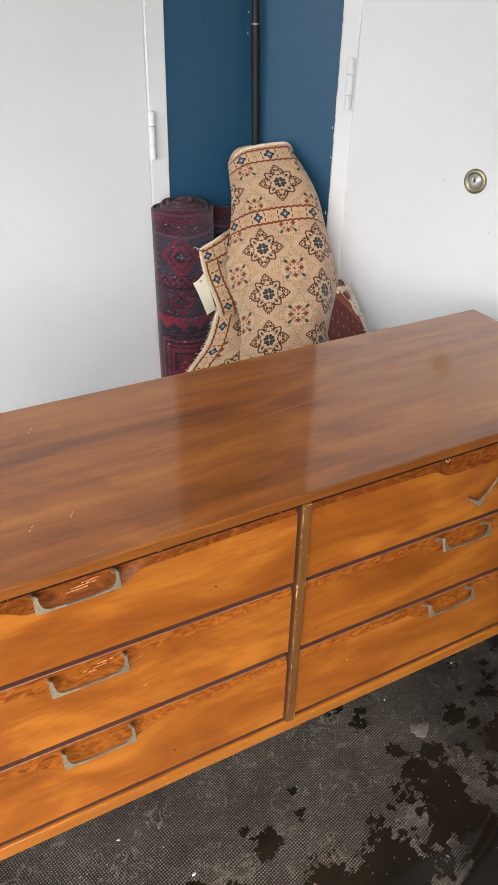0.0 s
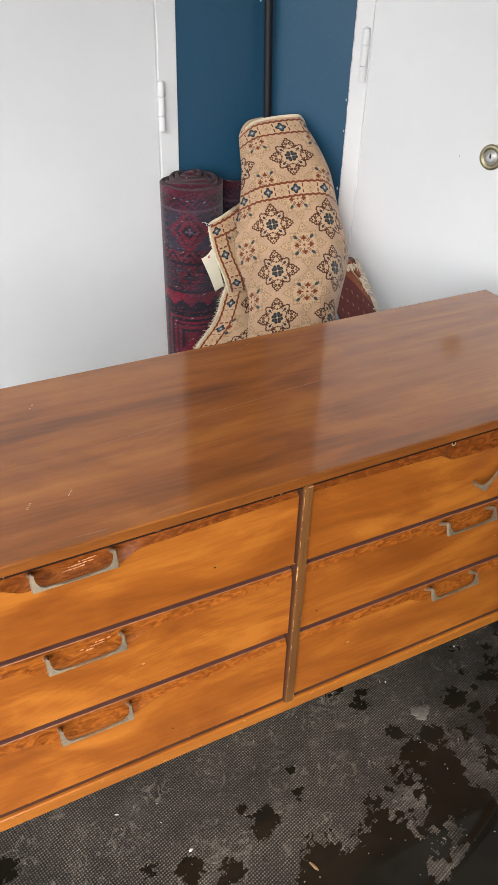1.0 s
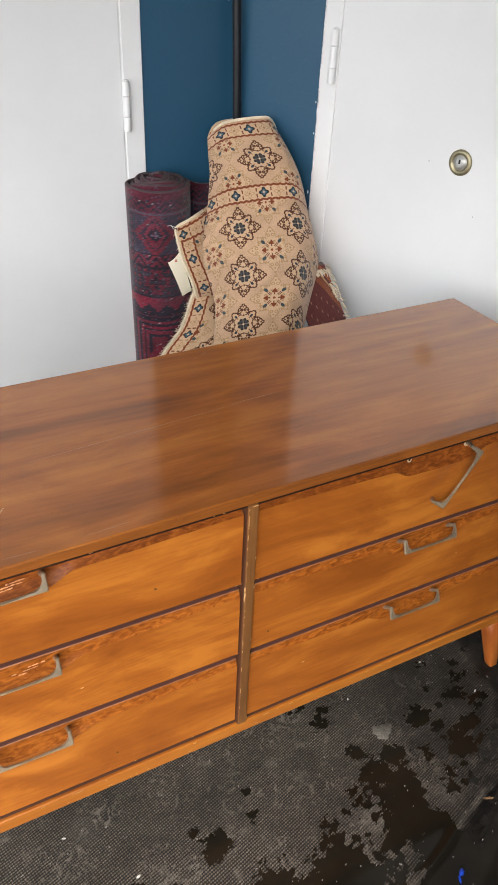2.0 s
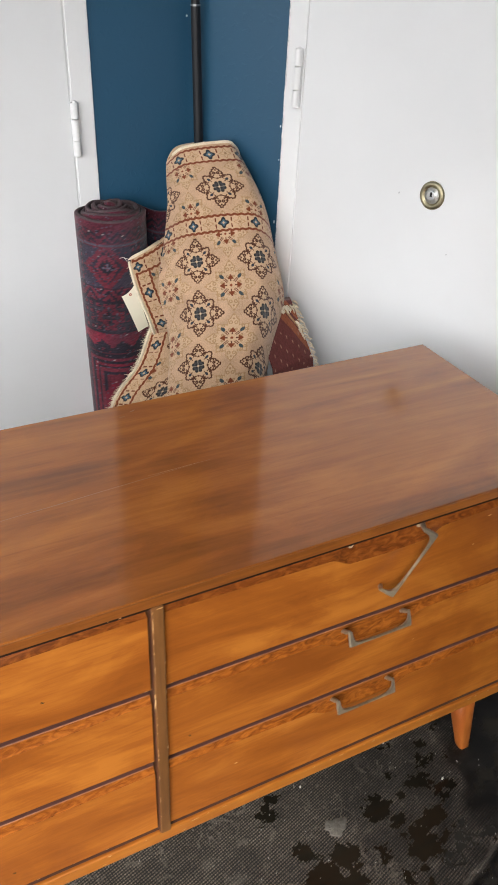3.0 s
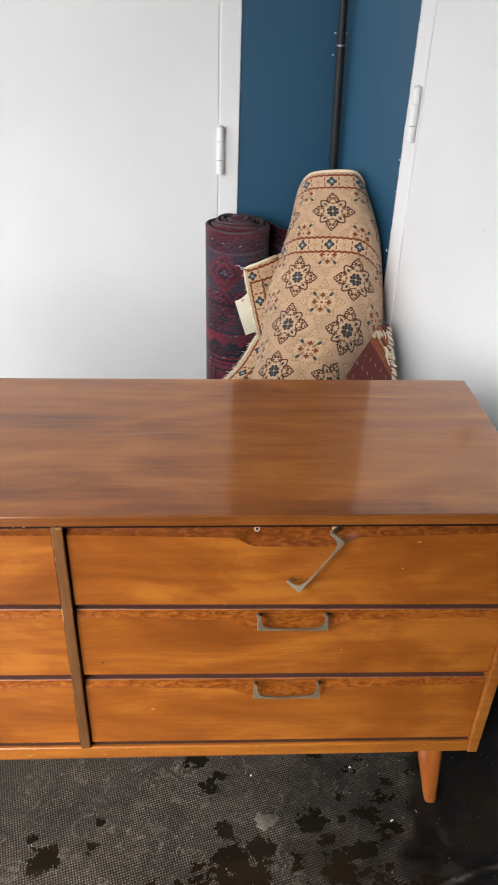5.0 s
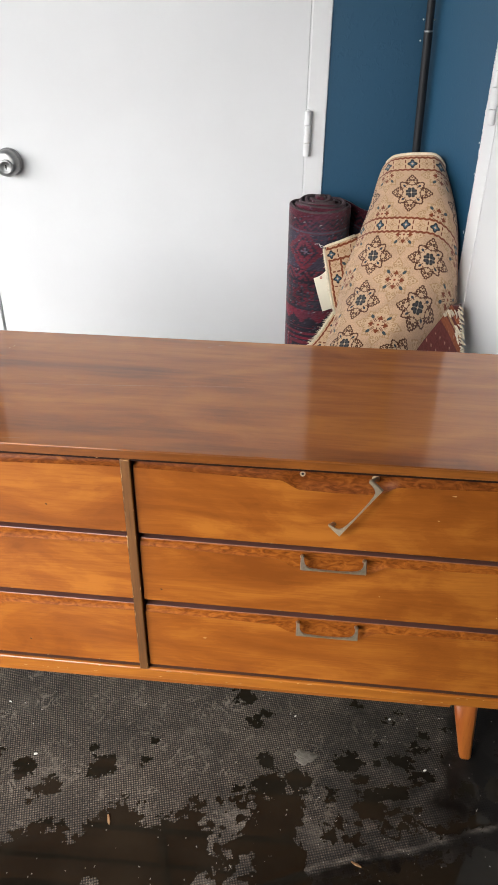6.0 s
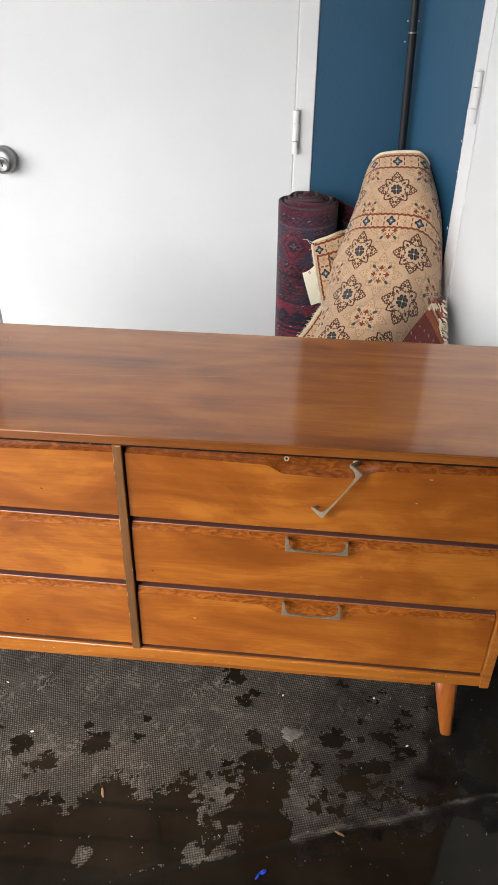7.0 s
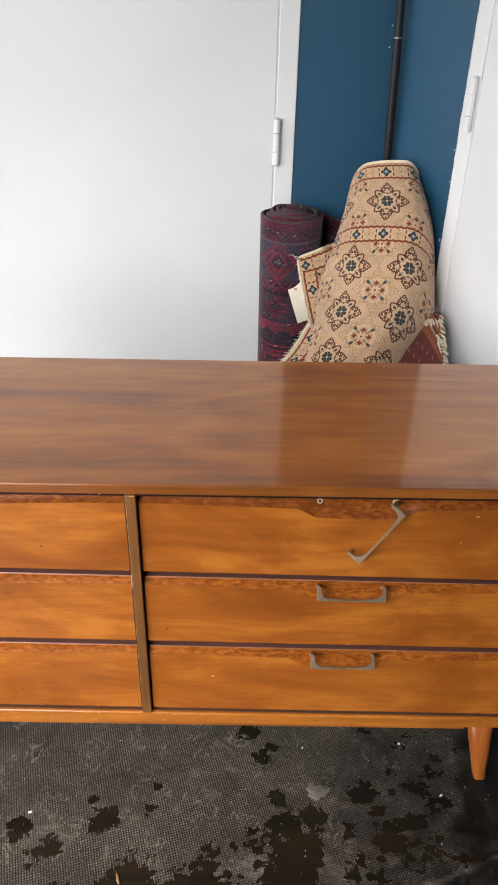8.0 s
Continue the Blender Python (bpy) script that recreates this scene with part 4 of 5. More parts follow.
    # corner flap and the outer edge that spreads to one side
    def sheet(name, left, right, across, cells_v, border_left, border_top, lift=0.0):
        left, right = np.array(left), np.array(right)
        s = np.linspace(0, 1, cells_v)
        def run(t):
            d = np.concatenate(([0], np.cumsum(np.linalg.norm(np.diff(t, axis=0), axis=1))))
            line = np.stack([np.interp(s * d[-1], d, t[:, i]) for i in range(3)], -1)
            for _ in range(2):
                w = max(3, cells_v // 9) | 1
                line = np.stack([np.convolve(np.pad(line[:, i], w // 2, mode="reflect", reflect_type="odd"), np.ones(w) / w, "valid") for i in range(3)], -1)
            return line, d[-1]
        a, length = run(left)
        b, _ = run(right)
        u = np.linspace(0, 1, across)
        pts = a[:, None] * (1 - u)[None, :, None] + b[:, None] * u[None, :, None]
        pts[..., 1] += lift * np.sin(np.pi * u)[None] + 0.004 * np.sin(pts[..., 2] * 50)
        wide = np.linalg.norm(b - a, axis=1)
        P = u[None] * wide[:, None]
        Q = (s * length)[:, None] + 0 * P
        img = np.empty(P.shape + (3,))
        img[:] = TAN
        curl = np.sin(P * 215 + 1.5 * np.sin(Q * 160)) * np.sin(Q * 215 + 1.5 * np.sin(P * 160))
        faint = np.abs(np.abs(curl) - 0.42) < 0.08
        img[faint] = img[faint] * 0.60 + DEEP * 0.40
        for row in range(-1, 8):
            for col in range(0, 3):
                medallion(img, P, Q, 0.105 + col * 0.150, 0.10 + row * 0.124, 0.050)
                sprig(img, P, Q, 0.030 + col * 0.150, 0.038 + row * 0.124, 0.042)
        if border_left:
            band(img, Q, P, 0.010, 0.042)
        if border_top:
            band(img, P, Q, 0.010, 0.042)
            paint_in(img, Q < 0.004, PALE)
        paint_in(img, P < 0.007, PALE * 1.1)
        front = off_walls(pts.copy())
        rear = front + np.array((0.001, 0.007, -0.001))
        whole = np.concatenate((front, rear[:, ::-1]), 1)
        me = grid_mesh(name, whole, True)
        rim = np.tile(PALE * 0.8, (rear.shape[0], rear.shape[1], 1))
        colour(me, np.concatenate((knots(img), rim), 1))
        part(name, me, m_pile, rug, smooth=True)
        return front

    flap = sheet("flap", [(0.809, 1.811, 0.726), (0.818, 1.803, 0.685), (0.830, 1.790, 0.63), (0.846, 1.764, 0.570), (0.857, 1.770, 0.540), (0.872, 1.792, 0.515)],
                 [(0.930, 1.825, 0.775), (0.935, 1.82, 0.72), (0.945, 1.80, 0.65), (0.955, 1.765, 0.58), (0.955, 1.775, 0.54), (0.960, 1.795, 0.510)], 90, 190, True, True, -0.010)
    skirt = sheet("outer_edge", [(0.875, 1.806, 0.585), (0.850, 1.782, 0.551), (0.826, 1.757, 0.514), (0.799, 1.750, 0.473), (0.764, 1.743, 0.437), (0.733, 1.736, 0.405), (0.70, 1.725, 0.33), (0.68, 1.71, 0.004)],
                  [(0.945, 1.800, 0.610), (0.940, 1.790, 0.575), (0.930, 1.770, 0.535), (0.918, 1.715, 0.495), (0.905, 1.655, 0.46), (0.89, 1.615, 0.40), (0.885, 1.60, 0.33), (0.88, 1.56, 0.004)], 110, 330, True, False, -0.012)

    for line in (np.concatenate((flap[:, 0][::-1], flap[0, ::6])), skirt[:200, 0]):
        part("selvedge", tube([tuple(p) for p in line[::5]], 0.0034, 8), m_thread, rug, "pale fuzzy bound edge", True)

    def hairs(line, count, length, drift, spread):
        bm = bmesh.new()
        for _ in range(count):
            p = Vector(line[rng.integers(0, len(line))])
            d = Vector(drift) + Vector(rng.normal(0, spread, 3))
            n = length * rng.uniform(0.4, 1.0)
            tube([p, p + d * n * 0.5, p + d * n + Vector((0, 0, -n * 0.25))], [0.0007, 0.0006, 0.0003], 4, bm) if len(bm.verts) else None
            if not len(bm.verts):
                bm.free()
                bm = tube([p, p + d * n * 0.5, p + d * n], [0.0007, 0.0006, 0.0003], 4)
        return bm

    tagged(part("fringe", hairs(skirt[:190, 0], 420, 0.011, (-1, -0.1, 0.1), 0.35), m_thread, rug), "short frayed pale fringe", kind="stuff")
    tagged(part("fringe", hairs(flap[:, 0], 160, 0.006, (-1, -0.1, 0.0), 0.35), m_thread, rug), "short frayed pale fringe", kind="stuff")
    part("loose_thread", tube([(0.813, 1.808, 0.724), (0.806, 1.800, 0.731), (0.797, 1.796, 0.734)], 0.0006, 5, tube([(0.812, 1.808, 0.722), (0.803, 1.799, 0.726), (0.797, 1.796, 0.737), (0.785, 1.79, 0.738)], 0.0006, 5)), m_string, rug, "loose white threads")

    # paper tag under the flap
    tag = thing("paper_tag", (0.825, 1.79, 0.56), "blank cream paper tag tied to the tan rug", "tag")
    corners = np.array([[(0.786, 1.804, 0.644), (0.820, 1.806, 0.662)], [(0.818, 1.780, 0.551), (0.846, 1.784, 0.561)]])
    s = np.linspace(0, 1, 9)
    P = (corners[0, 0] * (1 - s)[:, None] + corners[1, 0] * s[:, None])[:, None]
    R = (corners[0, 1] * (1 - s)[:, None] + corners[1, 1] * s[:, None])[:, None]
    u = np.linspace(0, 1, 5)[None, :, None]
    sheet_pts = P * (1 - u) + R * u
    sheet_pts[..., 1] -= 0.006 * np.sin(np.pi * s)[:, None]
    whole = np.concatenate((sheet_pts, (sheet_pts + np.array((0.0003, 0.0006, 0)))[:, ::-1]), 1)
    part("paper", grid_mesh("paper", whole, True), m_paper, tag, smooth=False)
    part("reinforcement", lathe([(0.0016, 0.0006), (0.0035, 0.0006), (0.0035, 0.0010), (0.0016, 0.0010)], Matrix.Translation((0.808, 1.7975, 0.643)) @ Matrix.Rotation(radians(90), 4, "X"), 14), plain("red_ring", (0.35, 0.03, 0.03), 0.7), tag)


tan_rug()

MAROON, WINE, INK, SLATE, CRIM = (np.array(c) for c in ((0.100, 0.016, 0.027), (0.062, 0.012, 0.022), (0.020, 0.017, 0.028), (0.060, 0.055, 0.078), (0.19, 0.018, 0.038)))


def dark_pattern(P, Q):
    """A tribal red and ink weave: hooked bands, a stepped diamond, a chequered field and nested frames."""
    img = np.empty(P.shape + (3,))
    img[:] = MAROON
    cell = 0.150
    x = np.mod(P + cell / 2, cell) - cell / 2
    zig = np.abs(np.mod(P / 0.030, 1) - 0.5) * 0.030
    hook = np.mod(np.abs(np.mod(P, 0.046) - 0.023) + Q * 0.8, 0.0165) < 0.0075
    top = Q < 0.052
    paint_in(img, top, WINE * 1.35)
    paint_in(img, top & (Q > 0.016) & (Q < 0.046) & (np.mod(Q + zig, 0.016) < 0.0075), INK)
    paint_in(img, np.abs(Q - 0.052) < 0.003, SLATE * 1.2)
    # diamond on slate
    f1 = (Q > 0.055) & (Q < 0.155)
    y = Q - 0.103
    paint_in(img, f1, SLATE * np.array((0.58, 0.56, 0.64)))
    step = 0.0055
    d = np.round(np.abs(x) / step) * step * 1.05 + np.round(np.abs(y) / step) * step
    for lim, c in ((0.060, MAROON * 1.2), (0.043, INK * 1.4), (0.034, MAROON * 1.5), (0.022, INK), (0.009, SLATE * 2.2)):
        paint_in(img, f1 & (d < lim), c)
    side_x = np.abs(np.abs(x) - 0.066)
    paint_in(img, f1 & (side_x < 0.006) & (np.mod(Q, 0.018) < 0.009), INK)
    paint_in(img, f1 & (side_x < 0.003) & (np.mod(Q, 0.018) > 0.009), MAROON * 1.3)
    # hooked band
    f2 = (Q > 0.155) & (Q < 0.188)
    paint_in(img, f2, MAROON * 1.25)
    paint_in(img, f2 & hook, INK)
    # chequered field
    f3 = (Q > 0.188) & (Q < 0.268)
    paint_in(img, f3, SLATE * 0.62)
    cx, cy = np.mod(P, 0.0185) - 0.00925, np.mod(Q - 0.188, 0.020) - 0.010
    ring = np.maximum(np.abs(cx), np.abs(cy))
    paint_in(img, f3 & (ring < 0.0066), INK)
    paint_in(img, f3 & (ring < 0.0044), MAROON * 1.5)
    paint_in(img, f3 & (ring < 0.0018), INK)
    d3 = np.abs(x) + np.abs(Q - 0.228)
    paint_in(img, f3 & (np.abs(d3 - 0.030) < 0.005), MAROON * 1.2)
    for e in (0.155, 0.188, 0.268):
        paint_in(img, np.abs(Q - e) < 0.0022, INK)
    # crimson stripe with dark teeth, then nested frames
    paint_in(img, (Q > 0.271) & (Q < 0.310), CRIM)
    tooth = np.round(np.abs(np.mod(P, 0.050) - 0.025) / 0.004) * 0.004
    paint_in(img, (Q > 0.288 + tooth * 0.9) & (Q < 0.325), INK)
    f4 = Q > 0.325
    nest = np.maximum(np.abs(x) - 0.070, 0.335 - Q)
    nest = np.where(nest < -0.06, -0.06, nest)
    paint_in(img, f4, INK)
    for lo, hi, c in ((-0.012, -0.004, MAROON * 1.5), (-0.026, -0.018, CRIM * 0.8), (-0.040, -0.032, MAROON * 1.3), (-0.061, -0.048, MAROON)):
        paint_in(img, f4 & (nest > lo) & (nest < hi), c)
    paint_in(img, f4 & (np.abs(x) < 0.030) & (np.abs(x) + (0.43 - Q) * 0.7 < 0.022), CRIM * 0.8)
    worn = np.sin(P * 31 + 2 * np.sin(Q * 23)) * np.sin(Q * 37 + 1.5 * np.sin(P * 29))
    img *= (1 + 0.28 * worn)[..., None]
    grey = np.clip(np.sin(P * 19 + 1.0) * np.sin(Q * 27 + 1.3 * np.sin(P * 13)) - 0.25, 0, 1)[..., None] * 0.5
    img = img * (1 - grey) + SLATE * 0.9 * grey
    fleck = rng.random(P.shape)
    paint_in(img, fleck > 0.965, SLATE * 1.5)
    paint_in(img, fleck < 0.03, MAROON * 1.3)
    paint_in(img, fleck > 0.9978, np.array((0.34, 0.32, 0.32)))
    return knots(img, 0.15)


def dark_rug():
    rug = thing("rolled_rug", (0.794, 1.868, 0), "dark red and blue wool rug rolled upright against the door frame", "rug", "rugs in the corner")
    cx, cy = 0.7905, 1.876
    turns, r0, r1 = 5.6, 0.016, 0.0900
    th = np.linspace(0, turns * 2 * math.pi, 600)
    rad = r0 + (r1 - r0) * th / th[-1]
    phase = radians(-136)
    wob = 1 + 0.025 * np.sin(th * 1.0 + 0.6) + 0.02 * np.sin(th * 2.0 + 0.4) * (1 - th / th[-1]) + 0.04 * np.sin(th * 0.43) * (1 - th / th[-1])
    x, y = cx + rad * wob * np.cos(th + phase), cy + rad * wob * 0.84 * np.sin(th + phase)
    top = 0.816 + 0.024 * (1 - th / th[-1]) ** 0.8 + 0.003 * np.sin(th * 2.3) + 0.003 * np.sin(th * 0.71 + 1.0)
    z = np.concatenate((np.arange(0, 0.5, 0.0025), np.linspace(0.5, 0.796, 24)))       # distance below the upper edge
    nx, ny = np.cos(th + phase), np.sin(th + phase)
    thick = 0.0105
    lean = 0.012
    front = np.empty((len(z), len(th), 3))
    drop = np.minimum(z[:, None], top[None] - 0.003)
    front[..., 2] = top[None] - drop
    front[..., 0] = x[None] + lean * (0.8 - front[..., 2]) * 0.6
    front[..., 1] = y[None] - lean * (0.8 - front[..., 2])
    rear = front.copy()
    rear[..., 0] -= nx[None] * thick
    rear[..., 1] -= ny[None] * thick * 0.84
    arc = np.concatenate(([0], np.cumsum(np.hypot(np.diff(x), np.diff(y)))))
    front_at = np.interp(radians(1702), th + phase, arc) - 0.022
    img = dark_pattern(arc[None] - front_at + 0 * drop, z[:, None] + 0 * drop)
    backside = knots(np.tile(np.array((0.045, 0.022, 0.026)), (len(z), len(th), 1)), 0.2)
    # rows run front side up, over the edge and down the back
    pts = np.concatenate((front[::-1], rear), 0)
    col = np.concatenate((img[::-1], backside), 0)
    me = grid_mesh("roll", off_walls(pts, 0.004))
    colour(me, col)
    part("roll", me, m_pile, rug, smooth=True)
    part("bound_edge", tube([(a, b, c + 0.0004) for a, b, c in zip(x[::4] - nx[::4] * thick / 2, y[::4] - ny[::4] * thick / 2, top[::4])], 0.0046, 7), plain("dark_selvedge", (0.060, 0.038, 0.043), 0.95, scale=300, vary=0.3), rug, "dark grey bound edge", True)
    # the loose outer end, lying flat along the wall
    u = np.linspace(0, 1, 90)
    ex = 0.835 + 0.16 * u
    ey = 1.925 - 0.012 * np.sin(u * 2.5)
    etop = 0.826 - 0.045 * u + 0.004 * np.sin(u * 9)
    f = np.empty((len(z), 90, 3))
    drop = np.minimum(z[:, None], etop[None] - 0.003)
    f[..., 0], f[..., 1], f[..., 2] = ex[None], ey[None] - 0.05 * (0.8 - (etop[None] - drop)) * 0.3, etop[None] - drop
    r = f + np.array((0, thick, 0))
    img = dark_pattern(ex[None] + 0.05 + 0 * drop, z[:, None] + 0 * drop)
    pts = off_walls(np.concatenate((f[::-1], r), 0), 0.002)
    me = grid_mesh("loose_end", pts)
    colour(me, np.concatenate((img[::-1], backside[:, :90]), 0))
    part("loose_end", me, m_pile, rug, smooth=True)


dark_rug()


def red_rug():
    rug = thing("folded_rug", (1.10, 1.45, 0), "dark red striped rug with pale fringe, folded against the wall", "rug", "rugs in the corner")
    n, m = 90, 240
    u, s = np.linspace(0, 1, n)[None], np.linspace(0, 1, m)[:, None]
    zt = 0.650 - 0.02 * (1 - u) - 0.03 * np.maximum(0, u - 0.75)
    Z = zt * (1 - s) + 0.003 * s
    X = (1.050 + 0.108 * u) + 0.02 * s * u + 0 * Z
    Y = 1.622 + 0.012 * u - 0.085 * np.minimum(1, s / 0.16) - 0.13 * s - 0.012 * np.sin(np.pi * np.clip(s * 2.2, 0, 1))
    pts = off_walls(np.stack((X, Y, Z), -1))
    P, Q = u * 0.12 + 0 * Z, (0.70 * s) + 0 * Z
    img = np.empty(P.shape + (3,))
    img[:] = np.array((0.120, 0.031, 0.028))
    diag = P * 0.9 - Q * 0.62
    stripe = (diag > 0.045) & (diag < 0.062)
    paint_in(img, stripe, np.array((0.24, 0.075, 0.035)))
    paint_in(img, (diag > 0.066) & (diag < 0.072), np.array((0.40, 0.25, 0.13)))
    paint_in(img, (diag > 0.080) & (diag < 0.092), np.array((0.30, 0.09, 0.04)))
    blotch = np.sin(P * 260) * np.sin(Q * 180 + P * 90)
    paint_in(img, (blotch > 0.90) & (Q > 0.05), np.array((0.34, 0.19, 0.14)))
    rear = pts + np.array((0.012, 0.030, -0.006))
    whole = np.concatenate((pts, off_walls(rear)[:, ::-1]), 1)
    whole = np.concatenate((whole[:1] * 1.0, whole), 0)
    whole[0] = whole[1].mean(0) + (whole[1] - whole[1].mean(0)) * 0.3 + np.array((0, 0, 0.004))
    col = np.concatenate((knots(img, 0.14), np.tile(np.array((0.07, 0.02, 0.018)), (m, n, 1))), 1)
    col = np.concatenate((col[:1], col), 0)
    me = grid_mesh("fold", whole, True)
    colour(me, col)
    part("fold", me, m_pile, rug, smooth=True)
    bm = None
    edge = [(pts[3, j], (0.30, -0.55, -0.80), 0.021) for j in np.linspace(n * 0.42, n - 1, 24).astype(int)]
    edge += [(pts[i, -1], (0.75, -0.20, -0.55), 0.016) for i in np.linspace(0, m * 0.20, 40).astype(int)]
    edge += [(pts[i, int(n * 0.90)] + np.array((0.0, -0.003, 0.0)), (0.30, -0.15, -0.95), 0.026) for i in np.linspace(m * 0.055, m * 0.085, 12).astype(int)]
    for q, way, long in edge:
        p = Vector(q) + Vector((rng.normal(0, 0.0015), -0.003, rng.normal(0, 0.001)))
        d = (Vector(way) + Vector(rng.normal(0, 0.16, 3))).normalized() * long * rng.uniform(0.75, 1.15)
        bm = tube([p, p + d * 0.35 + Vector((0.001, -0.003, 0.002)), p + d * 0.7 + Vector((0.001, -0.003, 0.001)), p + d], [0.0013, 0.0016, 0.0015, 0.0008], 6, bm)
    tagged(part("fringe", bm, m_thread, rug), "tangled pale fringe", kind="stuff")


red_rug()


# flecks of white paint where the blue meets the frame of the side door
strip = (EDGE - CORNER).normalized()
for back, z, size in ((0.006, 0.796, 0.0030), (0.003, 0.940, 0.0016), (0.004, 1.012, 0.0018)):
    q = EDGE - strip * back + Vector((strip.y, -strip.x, 0)) * 0.0006 + Vector((0, 0, z))
    m = Matrix((strip, Vector((0, 0, 1)), Vector((strip.y, -strip.x, 0)))).transposed().to_4x4()
    m.translation = q
    part("paint_fleck", lathe([(0, 0.0007), (size * 0.6, 0.0006), (size, -0.0004)], m @ Matrix.Diagonal((0.7, 1.5, 1, 1)), 7), m_frame, wall_east, "small fleck of white paint")


# ---- litter on the floor ----
def chip(at, size, turn, flat=0.25, material=m_grit, name="chip", label="", category="litter"):
    """A small angular fragment lying on the floor."""
    bm = bmesh.new()
    bmesh.ops.create_icosphere(bm, subdivisions=1, radius=1)
    for v in bm.verts:
        j = 1 + 0.35 * noise.noise(v.co * 2.3 + Vector((at[0], at[1], 0)) * 50)
        v.co = Vector((v.co.x * size[0] * j, v.co.y * size[1] * j, max(-0.9, v.co.z) * size[1] * flat))
    low = min(v.co.z for v in bm.verts)
    moved(bm, Matrix.Translation((at[0], at[1], -low + 0.0006)) @ Matrix.Rotation(turn, 4, "Z"))
    ob = part(name, bm, material)
    return tagged(ob, label, category)


chip((0.458, 0.592), (0.012, 0.0030), 1.9, 0.4, m_leaf, "wood_splinter", "tan wood splinter lying in the puddle", "splinter")
chip((0.920, 0.553), (0.012, 0.0028), -0.4, 0.4, m_leaf, "wood_splinter", "tan wood splinter lying on the wet floor", "splinter")
chip((0.782, 0.470), (0.0085, 0.0045), 0.6, 0.7, m_blue, "plastic_scrap", "bright blue scrap of plastic on the wet floor", "scrap")
chip((0.772, 0.462), (0.0075, 0.0022), 1.1, 0.6, m_blue, "plastic_scrap", "thin blue scrap of plastic on the wet floor", "scrap")
for at, size, turn in (((0.275, 0.713), (0.0045, 0.0030), 0.3), ((0.179, 0.832), (0.0045, 0.0018), -0.5), ((1.002, 0.866), (0.0032, 0.0026), 0.0), ((1.064, 0.752), (0.0040, 0.0022), 0.5), ((0.800, 0.855), (0.0032, 0.0020), 1.0)):
    chip(at, size, turn, 0.5, m_grit, "paint_chip", "small white paint chip on the dark floor", "chip")


def smear():
    """A flattened lump of dried plaster, fan-shaped with a ragged rim."""
    g = np.random.default_rng(5)
    bm = bmesh.new()
    rings = []
    for rad, z in ((1.0, 0.0004), (0.86, 0.0016), (0.5, 0.0022)):
        ring = []
        for k in range(34):
            a = 2 * math.pi * k / 34
            j = 1 + 0.16 * math.sin(a * 3 + 1) + 0.10 * math.sin(a * 7) + g.normal(0, 0.035)
            ring.append(bm.verts.new((0.822 + 0.0215 * rad * j * math.cos(a), 0.760 + 0.0165 * rad * j * math.sin(a), z + g.normal(0, 0.00025))))
        rings.append(ring)
    for a, b in zip(rings, rings[1:]):
        for k in range(34):
            bm.faces.new((a[k], a[(k + 1) % 34], b[(k + 1) % 34], b[k]))
    bm.faces.new(rings[-1])
    bmesh.ops.recalc_face_normals(bm, faces=bm.faces[:])
    tagged(part("dried_plaster", bm, plain("grey_plaster", (0.115, 0.102, 0.083), 0.85, scale=180, vary=0.35, bump=0.5)), "flattened grey smear of dried plaster on the floor", "smear")


smear()


def grit():
    """Fine pale grit and fibres strewn over the floor."""
    bm = bmesh.new()
    g = np.random.default_rng(21)
    for _ in range(330):
        x, y = g.uniform(0.0, 1.32), g.uniform(0.42, 1.0)
        a, n = g.uniform(0, math.pi), g.uniform(0.0003, 0.0008)
        long = n * (g.uniform(2.5, 5) if g.random() < 0.10 else g.uniform(1, 1.8))
        z = 0.0012 + 0.007 * math.exp(-((y - 0.447 - (x - 0.55) * 0.31) / 0.009) ** 2) * (x > 0.52)
        c, s2 = math.cos(a), math.sin(a)
        top = [bm.verts.new((x + c * u * long - s2 * w * n, y + s2 * u * long + c * w * n, z)) for u, w in ((-1, -0.6), (1, -0.8), (0.8, 0.9), (-0.9, 0.7))]
        low = [bm.verts.new((v.co.x + (v.co.x - x) * 0.2, v.co.y + (v.co.y - y) * 0.2, z - 0.0012)) for v in top]
        bm.faces.new(top)
        for i in range(4):
            bm.faces.new((low[i], low[(i + 1) % 4], top[(i + 1) % 4], top[i]))
    tagged(part("grit", bm, plain("dull_grit", (0.27, 0.25, 0.22), 0.85, vary=0.4)), "fine pale grit and fibres strewn over the floor", "grit", kind="stuff")


grit()


# ---- worn spots and painted glints on the dresser ----
worn = bmesh.new()


def chips_and_glints(line, count, size, out, seed):
    """Spots along an edge, each a thin irregular flake: chips of bare wood and painted glints; out: the way off the
    surface.
    """
    g = np.random.default_rng(seed)
    a, b = Vector(line[0]), Vector(line[1])
    d = (b - a).normalized()
    o = Vector(out).normalized()
    w = d.cross(o).normalized()
    for i in range(count):
        m = a.lerp(b, g.random()) + o * (0.0003 + 0.00005 * i)
        L, T = size[0] * g.uniform(0.2, 1.0) ** 2 + 0.0006, size[1] * g.uniform(0.4, 1.0)
        ring = []
        for k in range(9):
            u = 2 * math.pi * k / 9
            j = g.uniform(0.45, 1.2)
            ring.append(worn.verts.new(m + d * math.cos(u) * L * j + w * math.sin(u) * T * j))
        base = [worn.verts.new(v.co - o * 0.0005) for v in ring]
        worn.faces.new(ring)
        for k in range(9):
            worn.faces.new((base[k], base[(k + 1) % 9], ring[(k + 1) % 9], ring[k]))


